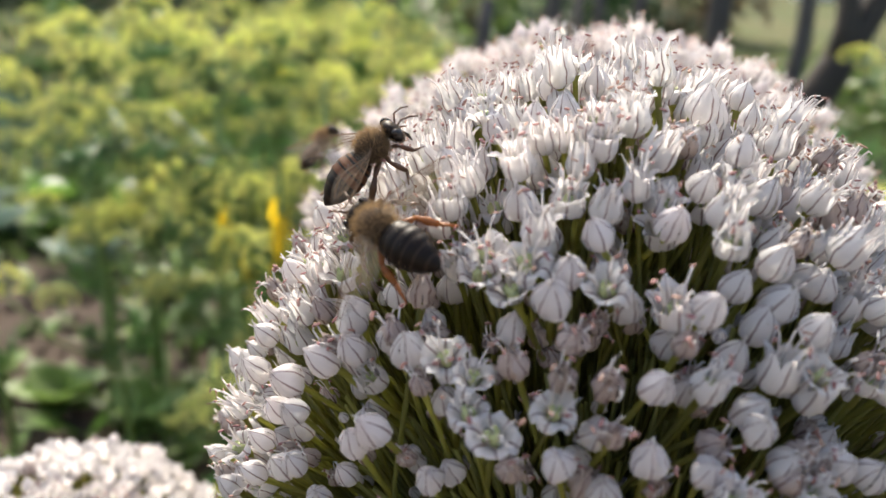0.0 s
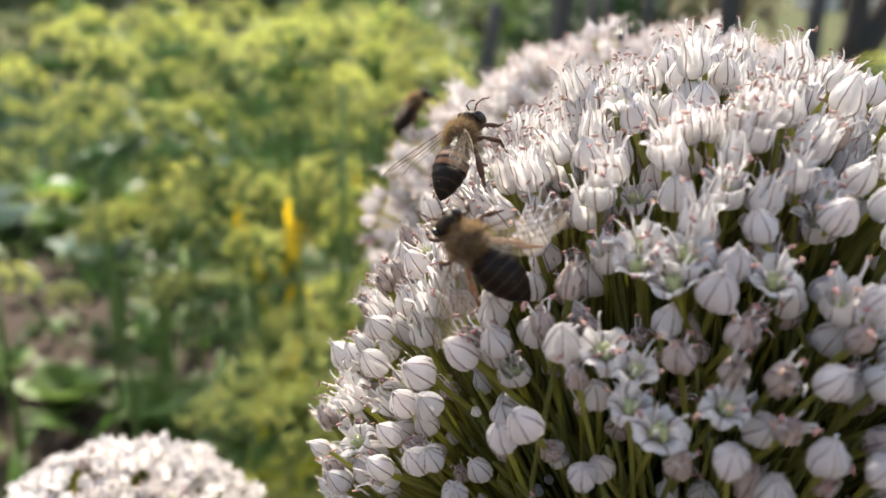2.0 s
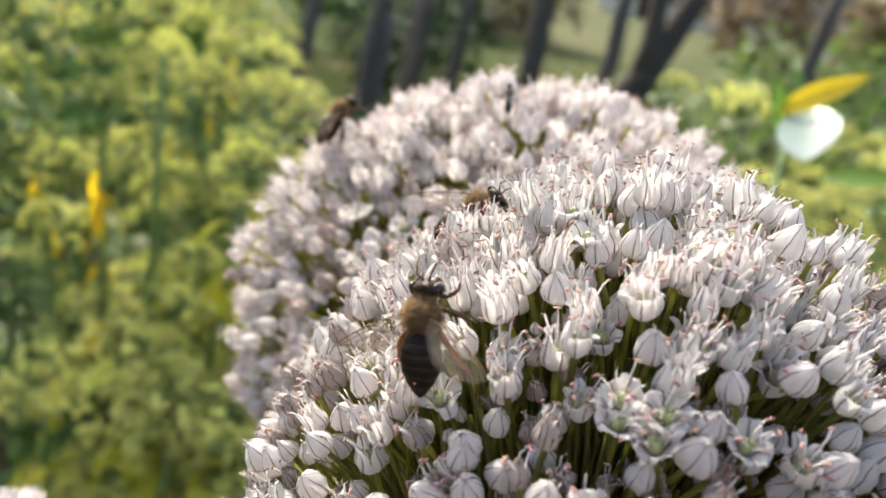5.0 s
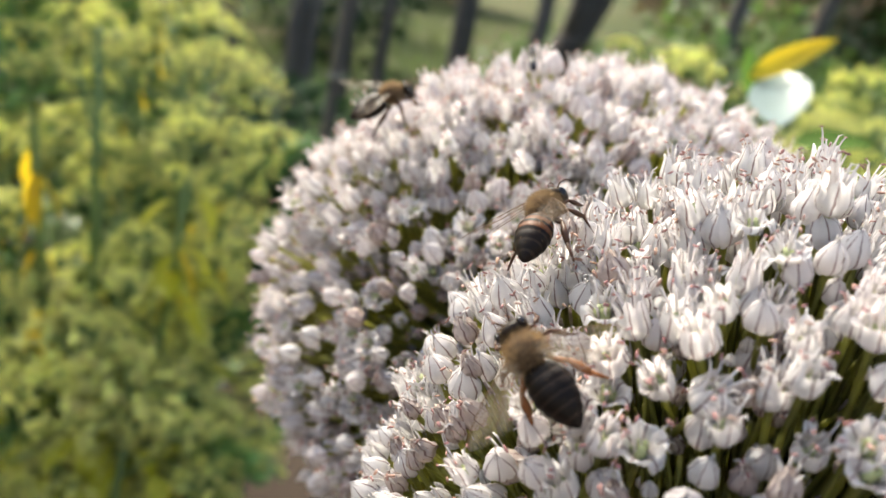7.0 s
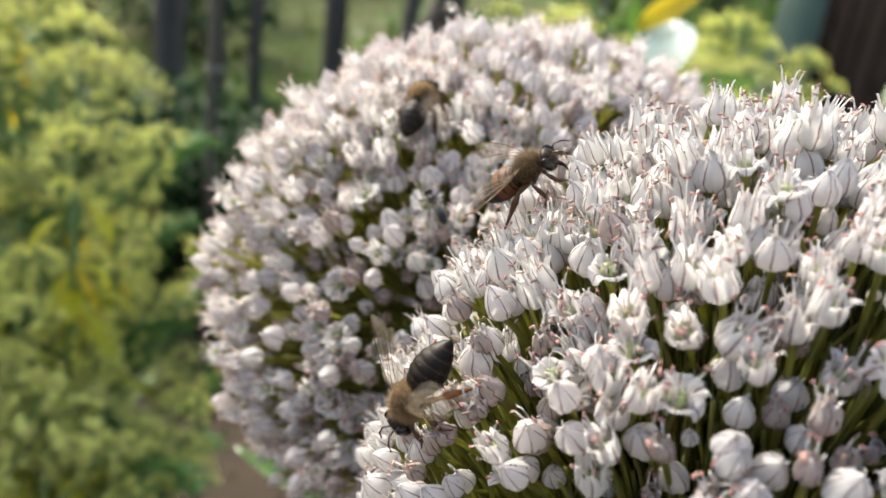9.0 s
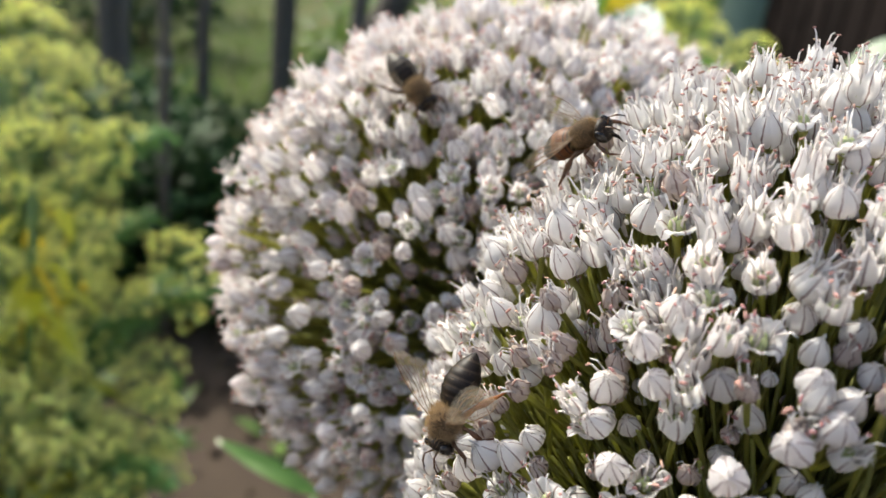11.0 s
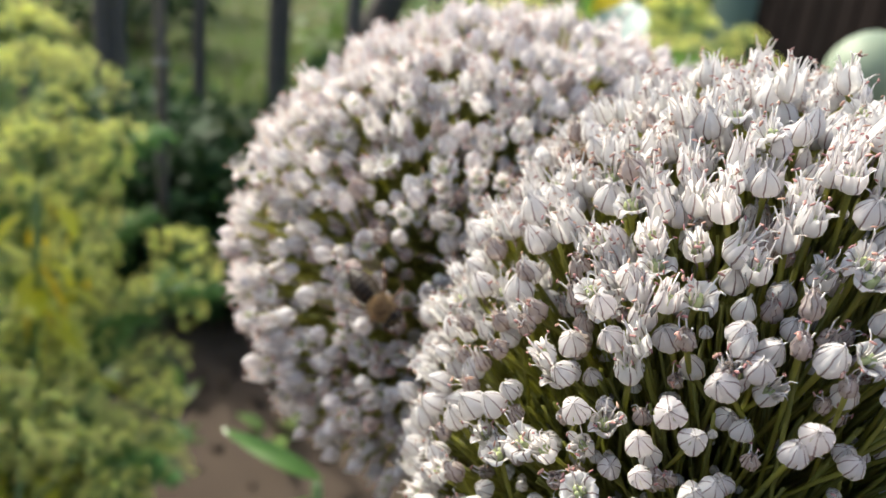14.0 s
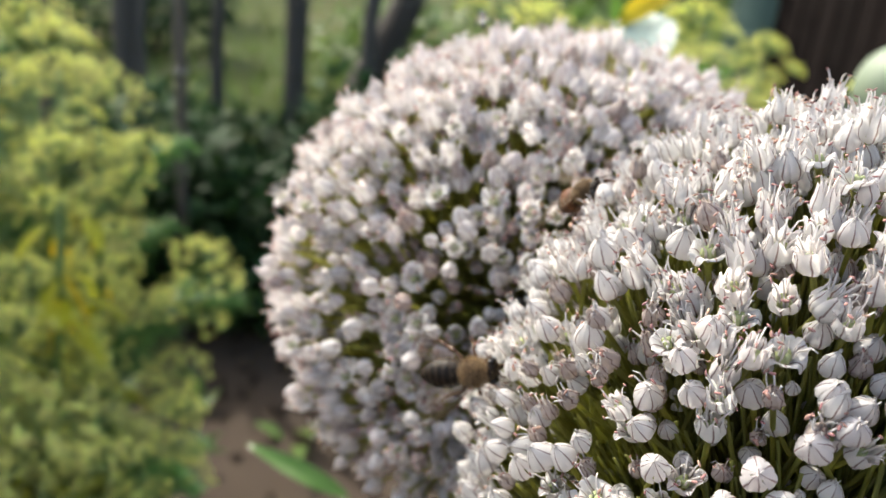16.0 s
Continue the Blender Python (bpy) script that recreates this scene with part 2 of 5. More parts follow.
def blob(center, radii, rings=6, sides=8, axis=None, rough=0.0, rnd=None):
    """A rounded body; axis: the direction of its long (third) radius."""
    v = [(0, 0, -1)]
    for i in range(1, rings):
        a = math.pi * i / rings
        for k in range(sides):
            w = 2 * math.pi * k / sides
            v.append((math.sin(a) * math.cos(w), math.sin(a) * math.sin(w), -math.cos(a)))
    v.append((0, 0, 1))
    f = [(0, 1 + (k + 1) % sides, 1 + k) for k in range(sides)]
    for i in range(rings - 2):
        for k in range(sides):
            a, b = 1 + i * sides + k, 1 + i * sides + (k + 1) % sides
            f += [(a, b, a + sides), (b, b + sides, a + sides)]
    n = len(v) - 1
    f += [(n, n - sides + k, n - sides + (k + 1) % sides) for k in range(sides)]
    v = np.array(v) * np.array(radii)
    if rough:
        v = v * (1 + rough * (rnd.random((len(v), 1)) - 0.5))
    if axis is not None:
        v = v @ np.array(Vector(axis).to_track_quat("Z", "Y").to_matrix()).T
    return v + np.array(center), f


def blade(base, along, up, length, width, droop=0.3, cup=0.2, rows=7, tip=1.0, wave=0.0):
    """A pointed leaf with a folded midrib that arches over."""
    along, up = Vector(along).normalized(), Vector(up)
    side = along.cross(up).normalized()
    up = side.cross(along).normalized()
    v, uv = [], []
    for i in range(rows):
        t = i / (rows - 1)
        w = width * 0.5 * (math.sin(math.pi * min(1, t ** 0.8 * 0.97 + 0.03)) ** 0.8 if tip else 1)
        c = Vector(base) + along * length * t - up * droop * length * t * t
        for k in (-1, -0.5, 0, 0.5, 1):
            v.append(tuple(c + side * w * k + up * (cup * w * abs(k) + wave * w * math.sin(9 * t + 2 * k))))
            uv.append((0.5 + 0.5 * k, t))
    return v, grid_faces(rows, 5), uv


# ---------------------------------------------------------------- florets
def floret_template(kind, seed, fine=True):
    """One floret of a few millimetres on its stalk, its tepals' foot at the origin, pointing up z."""
    rnd = np.random.default_rng(seed)
    s = Soup()
    mm = 0.001
    rows, cols = (8, 5) if fine else (5, 3)
    size = rnd.uniform(0.92, 1.1)
    plump = rnd.uniform(0.90, 1.10)
    gape = rnd.uniform(0.15, 1.0)
    body = 5 if kind == "withered" else 0
    for k in range(6):
        th0 = k * math.pi / 3 + rnd.normal(0, 0.05)
        outer = k % 2 == 0
        rk = (1.04 if outer else 0.93) * size * plump
        lean = rnd.normal(0, 0.07)
        curl = rnd.uniform(0, 1) ** 3.0
        twist = rnd.normal(0, 0.10)
        waves = rnd.uniform(0, 6.28, 3)
        v, uv = [], []
        for i in range(rows):
            t = i / (rows - 1)
            for j in range(cols):
                u = -1 + 2 * j / (cols - 1)
                ripple = math.sin(5 * t + waves[0]) * 0.5 + math.sin(4 * u + 3 * t + waves[1]) * 0.5
                if kind in ("bud", "withered"):
                    # a drop that is widest below its middle and ends in a point
                    q = 0.10 + 0.90 * t ** 0.80
                    rr = 1.66 * max(0.0, math.sin(math.pi * min(q, 1))) ** (0.66 if t < 0.42 else 0.88) + 0.03
                    rr *= rk * (1 + 0.10 * (1 - u * u))
                    z = 4.45 * t * size
                    th = th0 + u * 0.58 + twist * t
                    if kind == "withered":
                        rr *= 0.84 + 0.13 * ripple * (0.3 + t)
                        z *= 0.88 + 0.05 * ripple
                        rr += 1.9 * max(0, t - 0.74) * (0.25 + curl)
                    else:
                        rr *= 1 + 0.03 * ripple
                    x, y = rr * math.cos(th), rr * math.sin(th)
                elif kind == "tulip":
                    # a cup whose pointed tepals part at the rim
                    q = 0.08 + 0.92 * min(t, 0.62) ** 0.80
                    rr = (0.04 + 1.78 * math.sin(math.pi * q) ** 0.62) * rk
                    tip = max(0, t - 0.52)
                    rr += (-1.5 + 2.1 * gape + lean * 3.0) * tip
                    rr += 5.2 * curl * tip ** 1.6
                    z = (4.55 * t - 4.6 * curl * tip * tip) * size
                    wd = 0.60 if t < 0.45 else 0.60 * (1 - ((t - 0.45) / 0.55) ** 2.6 * 0.78)
                    th = th0 + u * wd + twist * tip
                    rr *= 1 + 0.10 * (1 - u * u) + 0.035 * ripple * t
                    x, y = rr * math.cos(th), rr * math.sin(th)
                else:
                    # spread to a bowl, the blunt tepals bent back at their ends
                    rr = 0.45 + (1.95 * math.sin(1.30 * t) + 0.25 * t) * size + lean * 2 * t
                    z = (0.25 + 3.2 * math.sin(1.25 * t + 0.05) - (0.5 + 2.4 * curl) * t ** 3) * size
                    w = 1.30 * math.sin(math.pi * (0.15 + 0.72 * t)) ** 0.62 * u
                    z += (0.50 * (1 - 0.5 * t) + 0.15 * ripple) * u * u
                    x = rr * math.cos(th0) - w * math.sin(th0)
                    y = rr * math.sin(th0) + w * math.cos(th0)
                jit = 0.12 if kind == "withered" else 0.05
                v.append((x + rnd.normal(0, jit), y + rnd.normal(0, jit), z + rnd.normal(0, jit)))
                uv.append((0.5 + 0.5 * u, t))
        s.add(np.array(v) * mm, grid_faces(rows, cols), body, uv)
    # filaments with their anthers
    count = {"bud": 0, "withered": 5, "tulip": 6, "open": 6}[kind] if fine else 0
    if kind == "bud" and seed % 2 and fine:
        count = 2
    for k in range(count):
        th = k * 2 * math.pi / max(count, 3) + rnd.normal(0, 0.3)
        reach = {"bud": rnd.uniform(0, 0.5), "withered": rnd.uniform(0.0, 1.0), "tulip": rnd.uniform(0.2, 1.9), "open": rnd.uniform(0.7, 2.4)}[kind]
        top = {"bud": 5.3, "withered": rnd.uniform(3.9, 5.2), "tulip": rnd.uniform(4.9, 6.4), "open": rnd.uniform(4.2, 6.0)}[kind] * size
        root_r = 0.1 if kind == "bud" else 0.7
        bend = rnd.normal(0, 0.6 if kind != "withered" else 1.1)
        a = np.array([math.cos(th), math.sin(th), 0])
        b = np.array([-math.sin(th), math.cos(th), 0])
        pts = [a * root_r + (0, 0, 1.2), a * (root_r * 0.8 + reach * 0.3) + (0, 0, top * 0.62), a * (root_r + reach * 0.8) + b * bend * 0.4 + (0, 0, top * 0.92),
               a * (root_r + reach * 1.15) + b * bend + (0, 0, top * rnd.uniform(0.88, 1.0))]
        v, f = tube([p * mm for p in pts], [0.21 * mm, 0.18 * mm, 0.13 * mm, 0.08 * mm], 3)
        s.add(v, f, 1)
        if kind != "bud" and rnd.random() < 0.66:
            w = rnd.uniform(0.15, 0.28)
            v, f = blob(pts[-1] * mm, np.array([w, w * 0.8, rnd.uniform(0.36, 0.60)]) * mm, 4, 5, a * 0.5 + b * rnd.normal() + (0, 0, rnd.normal(0, 0.4)))
            s.add(v, f, 2)
    if kind in ("open", "tulip") and fine:
        # a three-lobed ovary with its style
        for k in range(3):
            w = k * 2.094 + 0.4
            s.add(*blob((0.42 * math.cos(w) * mm, 0.42 * math.sin(w) * mm, 1.6 * mm), np.array([0.72, 0.72, 1.15]) * mm, 4, 5), 3)
        v, f = tube([(0, 0, 2.4 * mm), (0.15 * mm, 0, 4.7 * mm)], [0.15 * mm, 0.08 * mm], 3)
        s.add(v, f, 1)
    # stalk
    bx, by = rnd.normal(0, 1.2, 2)
    long = 62 if fine else 55
    pts = [(0, 0, 0.35), (0, 0, -0.5), (bx * 0.3, by * 0.3, -6), (bx, by, -22), (bx * 0.5, by * 0.5, -long)]
    v, f = tube(np.array(pts) * mm, [0.80 * mm, 0.44 * mm, 0.36 * mm, 0.33 * mm, 0.30 * mm], 5 if fine else 3)
    s.add(v, f, 4)
    return s.arrays()


KINDS = (["bud"] * 5) + (["tulip"] * 5) + (["open"] * 4) + (["withered"] * 4)
FINE = [floret_template(k, 11 + i) for i, k in enumerate(KINDS)]
COARSE = [floret_template(k, 31 + i, fine=False) for i, k in enumerate(KINDS)]


def floret_mesh(template, name):
    s = Soup()
    s.add(*template[:2], template[2], template[3])
    return s.mesh(name, FLORET_SLOTS)


FLORET_MESHES = [floret_mesh(t, "floret") for t in FINE]


def pick_kind(up, rnd, old=1.0, full=0.0):
    """Open florets crowd the crown; buds and withered ones show more on the flanks. full: how far a head is in full bloom all over."""
    p = np.array([0.34, 0.54, 0.07, 0.05]) if up > 0.72 else np.array([0.42, 0.28, 0.06, 0.20 * old]) if up > 0.45 else np.array([0.50, 0.16, 0.04, 0.22 * old])
    p = p * (1 - full) + np.array([0.24, 0.50, 0.20, 0.06]) * full
    k = rnd.choice(4, p=p / p.sum())
    lo, hi = ((0, 5), (5, 10), (10, 14), (14, 18))[k]
    return int(rnd.integers(lo, hi))


def inside(p, shape, grow=1.0):
    c, a, b = shape
    q = (np.array(p) - c) / np.array([a, a, b]) / grow
    return float(q @ q) < 1


def flower_head(shape, seed, spacing, toward, label, others=(), parts=300, detail=True, keys=(), taper=0.0, lowest=-0.8, thin=None, grow=1.0, full=0.0, lift=0.36):
    """An onion flower head: hundreds of florets on stalks that spread from the end of one hollow stem."""
    c, a, b = np.array(shape[0]), shape[1], shape[2]
    rnd = np.random.default_rng(seed)
    root = tagged(new("onion_flower_head"), label, "flower head", "onion flower heads")
    root.location = (c[0], c[1], 0)
    toward = np.array(toward) / np.linalg.norm(toward)
    n = int(4 * math.pi * ((a * a * b) ** (1 / 3)) ** 2 / spacing)
    spots, taken = [], []
    for az, el, kind in keys:
        d = np.array([math.cos(radians(el)) * math.cos(radians(az)), math.cos(radians(el)) * math.sin(radians(az)), math.sin(radians(el))])
        # a capital letter: one that stands proud of the rest
        p = c + d * np.array([a, a, b]) * (1 - 0.0052 / a) * (1.07 if kind.isupper() else 1)
        spots.append((p, d, 0.0, kind.lower()))
        taken.append(p)
    for i in range(n):
        z = 1 - 2 * (i + 0.5) / n
        w = i * math.pi * (3 - math.sqrt(5))
        d = np.array([math.sqrt(1 - z * z) * math.cos(w), math.sqrt(1 - z * z) * math.sin(w), z])
        d = d + rnd.normal(0, 0.42 * math.sqrt(4 * math.pi / n), 3)
        d /= np.linalg.norm(d)
        if d[2] < lowest or rnd.random() > 0.45 + 0.55 * min(1, max(0, (d[2] + 0.8) / 0.5)):
            continue
        hollow = thin and 0.24 < d[2] < thin[2] and thin[0] < math.degrees(math.atan2(d[1], d[0])) < thin[1]
        if hollow and rnd.random() < thin[3] * min(1.0, 0.25 + (thin[2] - d[2]) / 0.09):
            continue
        if d[2] < 0.55 and rnd.random() < 0.12:
            continue
        clump = noise.noise(Vector(d) * 5 + Vector((seed, 0, 0)))
        if clump < -0.25 and d[2] < 0.5 and rnd.random() < 0.3:
            continue
        deep = max(-0.02 if grow == 1.0 else -0.05, rnd.normal(0.025, 0.032 if grow == 1.0 else 0.04)) + (rnd.uniform(0.05, 0.13) if rnd.random() < 0.25 else 0)
        deep += abs(rnd.normal(0.02, 0.045)) if hollow else 0
        waist = 1 - taper * max(0.0, 0.22 - d[2])
        p = c + d * np.array([a * waist, a * waist, b]) * (1 - deep) * (1 - 0.0052 / a)
        if any(inside(p, o, 0.97) for o in others):
            continue
        if taken and min(float(np.sum((p - q) ** 2)) for q in taken) < 0.0036 ** 2:
            continue
        spots.append((p, d, deep, None))
    heart = c + np.array([a * 0.12, 0, -b * 0.34])
    order = sorted(range(len(spots)), key=lambda i: -float(spots[i][1] @ toward))
    rest = Soup()
    for rank, i in enumerate(order):
        p, d, deep, kind = spots[i]
        # florets stand along their stalks, which spread from the head's middle and lift a little
        out = Vector((d[0], d[1], d[2] * 0.80 + lift)).normalized()
        out = (out + Vector(rnd.normal(0, 0.15, 3))).normalized()
        turn = out.to_track_quat("Z", "Y").to_matrix().to_4x4() @ Matrix.Rotation(rnd.uniform(0, 6.28), 4, "Z")
        k = pick_kind(d[2], rnd, 1.8 if thin and thin[0] < math.degrees(math.atan2(d[1], d[0])) < thin[1] else 1.0, full)
        if deep > 0.085:
            k = int(rnd.choice([0, 1, 2, 14, 15, 16, 17]))
        if kind:
            k = int(rnd.integers(*{'b': (0, 5), 't': (5, 10), 'o': (10, 14), 'w': (14, 18)}[kind]))
        sc = rnd.uniform(0.88, 1.14) * (0.84 if deep > 0.085 else 1) * (1.02 if d[2] > 0.6 else 0.95) * grow
        local = Matrix.Translation(Vector(p) - root.location) @ turn
        if rank < parts:
            ob = part("floret", FLORET_MESHES[k], root)
            ob.matrix_basis = local @ Matrix.Scale(sc, 4)
        elif detail and d @ toward > -0.15:
            rest.put(FINE[k], local, sc)
        else:
            rest.put(COARSE[k], local, sc)
    # bare stalks and a few young buds fill the head's depth
    for _ in range(int(len(spots) * 3.6)):
        d = Vector(rnd.normal(0, 1, 3)).normalized()
        if d.z < lowest + 0.1:
            continue
        p = c + np.array(d) * np.array([a, a, b]) * rnd.uniform(0.55, 0.88)
        if any(inside(p, o, 0.97) for o in others):
            continue
        at = Vector(p) - root.location
        low = Vector(heart) - root.location + Vector(rnd.normal(0, 0.004, 3))
        rest.add(*tube([at, at.lerp(low, 0.4) + Vector(rnd.normal(0, 0.0012, 3)), low], [0.00032, 0.00034, 0.0003], 3), 4)
        if rnd.random() < 0.12:
            rest.put(COARSE[int(rnd.integers(0, 5))], Matrix.Translation(at) @ (at - low).to_track_quat("Z", "Y").to_matrix().to_4x4(), rnd.uniform(0.4, 0.6))
    tagged(part("bloom", rest.mesh("bloom", FLORET_SLOTS), root), kind="stuff")
    # the stem and its swollen end, from which the stalks spread
    s = Soup()
    foot = Vector((rnd.normal(0, 0.02), rnd.normal(0, 0.02), -0.02))
    top = Vector((0, 0, c[2] - b * 0.34))
    pts = [foot, foot.lerp(top, 0.35) + Vector((0.01, 0, 0)), foot.lerp(top, 0.7), top - Vector((0, 0, 0.02)), top, top + Vector((0, 0, 0.008))]
    s.add(*tube(pts, [0.009, 0.012, 0.009, 0.0055, 0.009, 0.005], 14), 0)
    part("stem", s.mesh("stem", [STALK]), root, "hollow green stem")
    return root


HEAD_A = (np.array([0.0265, 0.1160, 0.8500]), 0.0633, 0.0910)
HEAD_B = (np.array([0.0458, 0.2180, 0.8600]), 0.0800, 0.0730)
HEAD_C = (np.array([-0.0970, 0.1884, 0.7644]), 0.0483, 0.0500)
# the florets that stand out, by their bearing and height on the head, and what they are: bud, tulip-shaped, open, withered
FRONT = [(-104, 60, 't'), (-123, 51, 'o'), (-116, 53, 'o'), (-101, 52, 'o'), (-107, 41, 'o'), (-118, 39, 'o'), (-124, 43, 'o'), (-113, 44, 'w'), (-130, 35, 'b'), (-130, 42, 'b'), (-94, 44, 'b'), (-94, 38, 'b'), (-99, 40, 'w'), (-90, 59, 'b'), (-147, 61, 'b'), (-120, 69, 't'), (-121, 59, 'b'), (-92, 68, 't'), (-103, 57, 'b'), (-110, 50, 'b'), (-106, 47, 'w'), (-111, 36, 'w'), (-144, 43, 'b'), (-164, 44, 't'), (-171, 24, 'o'), (-145, 27, 'b'), (-134, 43, 'w'), (-100, 44, 'w'), (-105, 37, 'b'), (-108, 53, 'b'), (-144, 38, 'b'), (-96, 63, 't')]
FLANK = [(-166, 50, 't'), (-156, 51, 't'), (-172, 42, 'o'), (-144, 50, 't'), (-153, 45, 'o'), (-166, 45, 'b'), (-124, 53, 'o'), (-116, 50, 'o'), (-119, 42, 'o'), (-114, 38, 'o'), (-133, 33, 'b'), (-145, 39, 'w'), (-152, 41, 'w'), (-144, 42, 'b'), (-140, 40, 'b'), (-165, 30, 'b'), (-169, 33, 'b'), (-152, 27, 'b'), (-160, 23, 'o'), (-175, 21, 'o'), (-143, 28, 'b'), (-147, 32, 'b'), (140, 29, 't'), (172, 37, 'b'), (-178, 28, 'b'), (-126, 68, 't'), (-151, 34, 'b'), (-151, 24, 'b'), (-167, 25, 't'), (-133, 47, 'w'), (-126, 40, 'w'), (173, 9, 'b')]
FAR = [(179, 15, 'T'), (-178, 19, 'T'), (180, 24, 'O'), (176, 32, 'T'), (-176, 29, 'T'), (174, 10, 'B'), (171, 14, 'o'), (-154, 43, 't'), (-170, 38, 'o'), (-152, 36, 'o'), (-140, 37, 'o'), (-158, 26, 'b'), (-173, 82, 'b'), (-132, 58, 't'), (-143, 56, 't'), (-141, 42, 'b'), (-148, 13, 'o'), (-138, 28, 'b'), (-145, 24, 'b'), (-143, 31, 'b'), (-150, 28, 'b'), (-177, 5, 't'), (157, 32, 't'), (-157, 1, 'b'), (-166, -12, 't'), (-152, 53, 'b'), (-174, 54, 't'), (-161, 7, 'b'), (-173, 70, 't'), (-114, 68, 't'), (-148, 6, 'b')]
flower_head(HEAD_A, 3, 16.8e-6, (-0.50, -0.62, 0.60), "round white onion flower head, visited by bees", [HEAD_B], keys=FRONT + FLANK, taper=0.3, thin=(-157, -88, 0.67, 0.5), lift=0.68)
flower_head(HEAD_B, 5, 18e-6, (-0.55, -0.65, 0.40), "large white onion flower head touching the one beside it", [HEAD_A], keys=FAR, grow=1.10, full=0.5, thin=(-172, -70, 0.45, 0.25))
flower_head(HEAD_C, 8, 13e-6, (0.2, -0.5, 0.8), "smaller white onion flower head standing lower than the others", (), 120, False, lowest=-0.1, full=0.4)


# ---------------------------------------------------------------- bees
def furry(points_normals, rnd, length, spread, width):
    """Short hairs as thin three-sided blades."""
    v, f = [], []
    for p, nrm in points_normals:
        d = Vector(nrm) + Vector(rnd.normal(0, spread, 3))
        d.normalize()
        s = d.orthogonal().normalized()
        L = length * rnd.uniform(0.5, 1.15)
        i = len(v)
        v += [Vector(p) + s * width, Vector(p) - s * width, Vector(p) + d * L + Vector((0, 0, -0.15 * L))]
        f.append((i, i + 1, i + 2))
    return [tuple(x) for x in v], f


def mesh_of(name, pieces, mats, smooth=True):
    s = Soup()
    for pc in pieces:
        s.add(*pc)
    return s.mesh(name, mats, smooth)


def wing_mesh(length, width, veins, film=None):
    """A clear wing with a firm front edge and branching veins, spread in the plane of x and y, its root at the origin."""
    s = Soup()
    rows = 10
    front, back, v, uv = [], [], [], []
    for i in range(rows):
        t = i / (rows - 1)
        fr = width * 0.30 * math.sin(math.pi * min(1, 0.12 + 0.80 * t)) ** 0.7 * (1 if t < 1 else 0)
        bk = -width * 0.70 * math.sin(math.pi * min(1, 0.06 + 0.90 * t ** 1.25)) ** 0.75
        if i == rows - 1:
            fr, bk = -width * 0.03, -width * 0.09
        front.append((length * t, fr))
        back.append((length * t, bk))
        for k in range(4):
            y = fr + (bk - fr) * k / 3
            v.append((length * t, y, 0.02 * length * math.sin(6 * t + k * 2.1)))
            uv.append((k / 3, t))
    s.add(v, grid_faces(rows, 4), 0, uv)
    w = width * 0.011
    s.add(*tube([(x, y, 0.0001) for x, y in front], [w * 1.8] * rows, 4), 1)
    for a in range(veins):
        q = (a + 0.6) / (veins + 0.6)
        pts = []
        for i in range(0, rows - 1 - a % 2, 1):
            y = front[i][1] + (back[i][1] - front[i][1]) * q * min(1, 0.25 + i / 5)
            pts.append((front[i][0], y, 0.00005 + 0.02 * length * math.sin(6 * i / (rows - 1) + q * 6.3)))
        s.add(*tube(pts, [w] * len(pts), 3), 1)
    return s.mesh("wing", [film or MEMBRANE, VEIN])


def leg_pieces(hip, knee, ankle, toe, thick):
    out = [(*tube([hip, (np.array(hip) + knee) / 2 + (0, 0, thick * 0.3), knee], [thick * 0.8, thick * 1.1, thick * 0.7], 6), 0)]
    mid = (np.array(knee) + ankle) / 2
    out.append((*tube([knee, mid, ankle], [thick * 0.7, thick * 1.25, thick * 0.9], 6), 0))
    mid = (np.array(ankle) + toe) / 2
    out.append((*tube([ankle, mid, toe], [thick * 0.8, thick * 0.55, thick * 0.3], 5), 0))
    return out


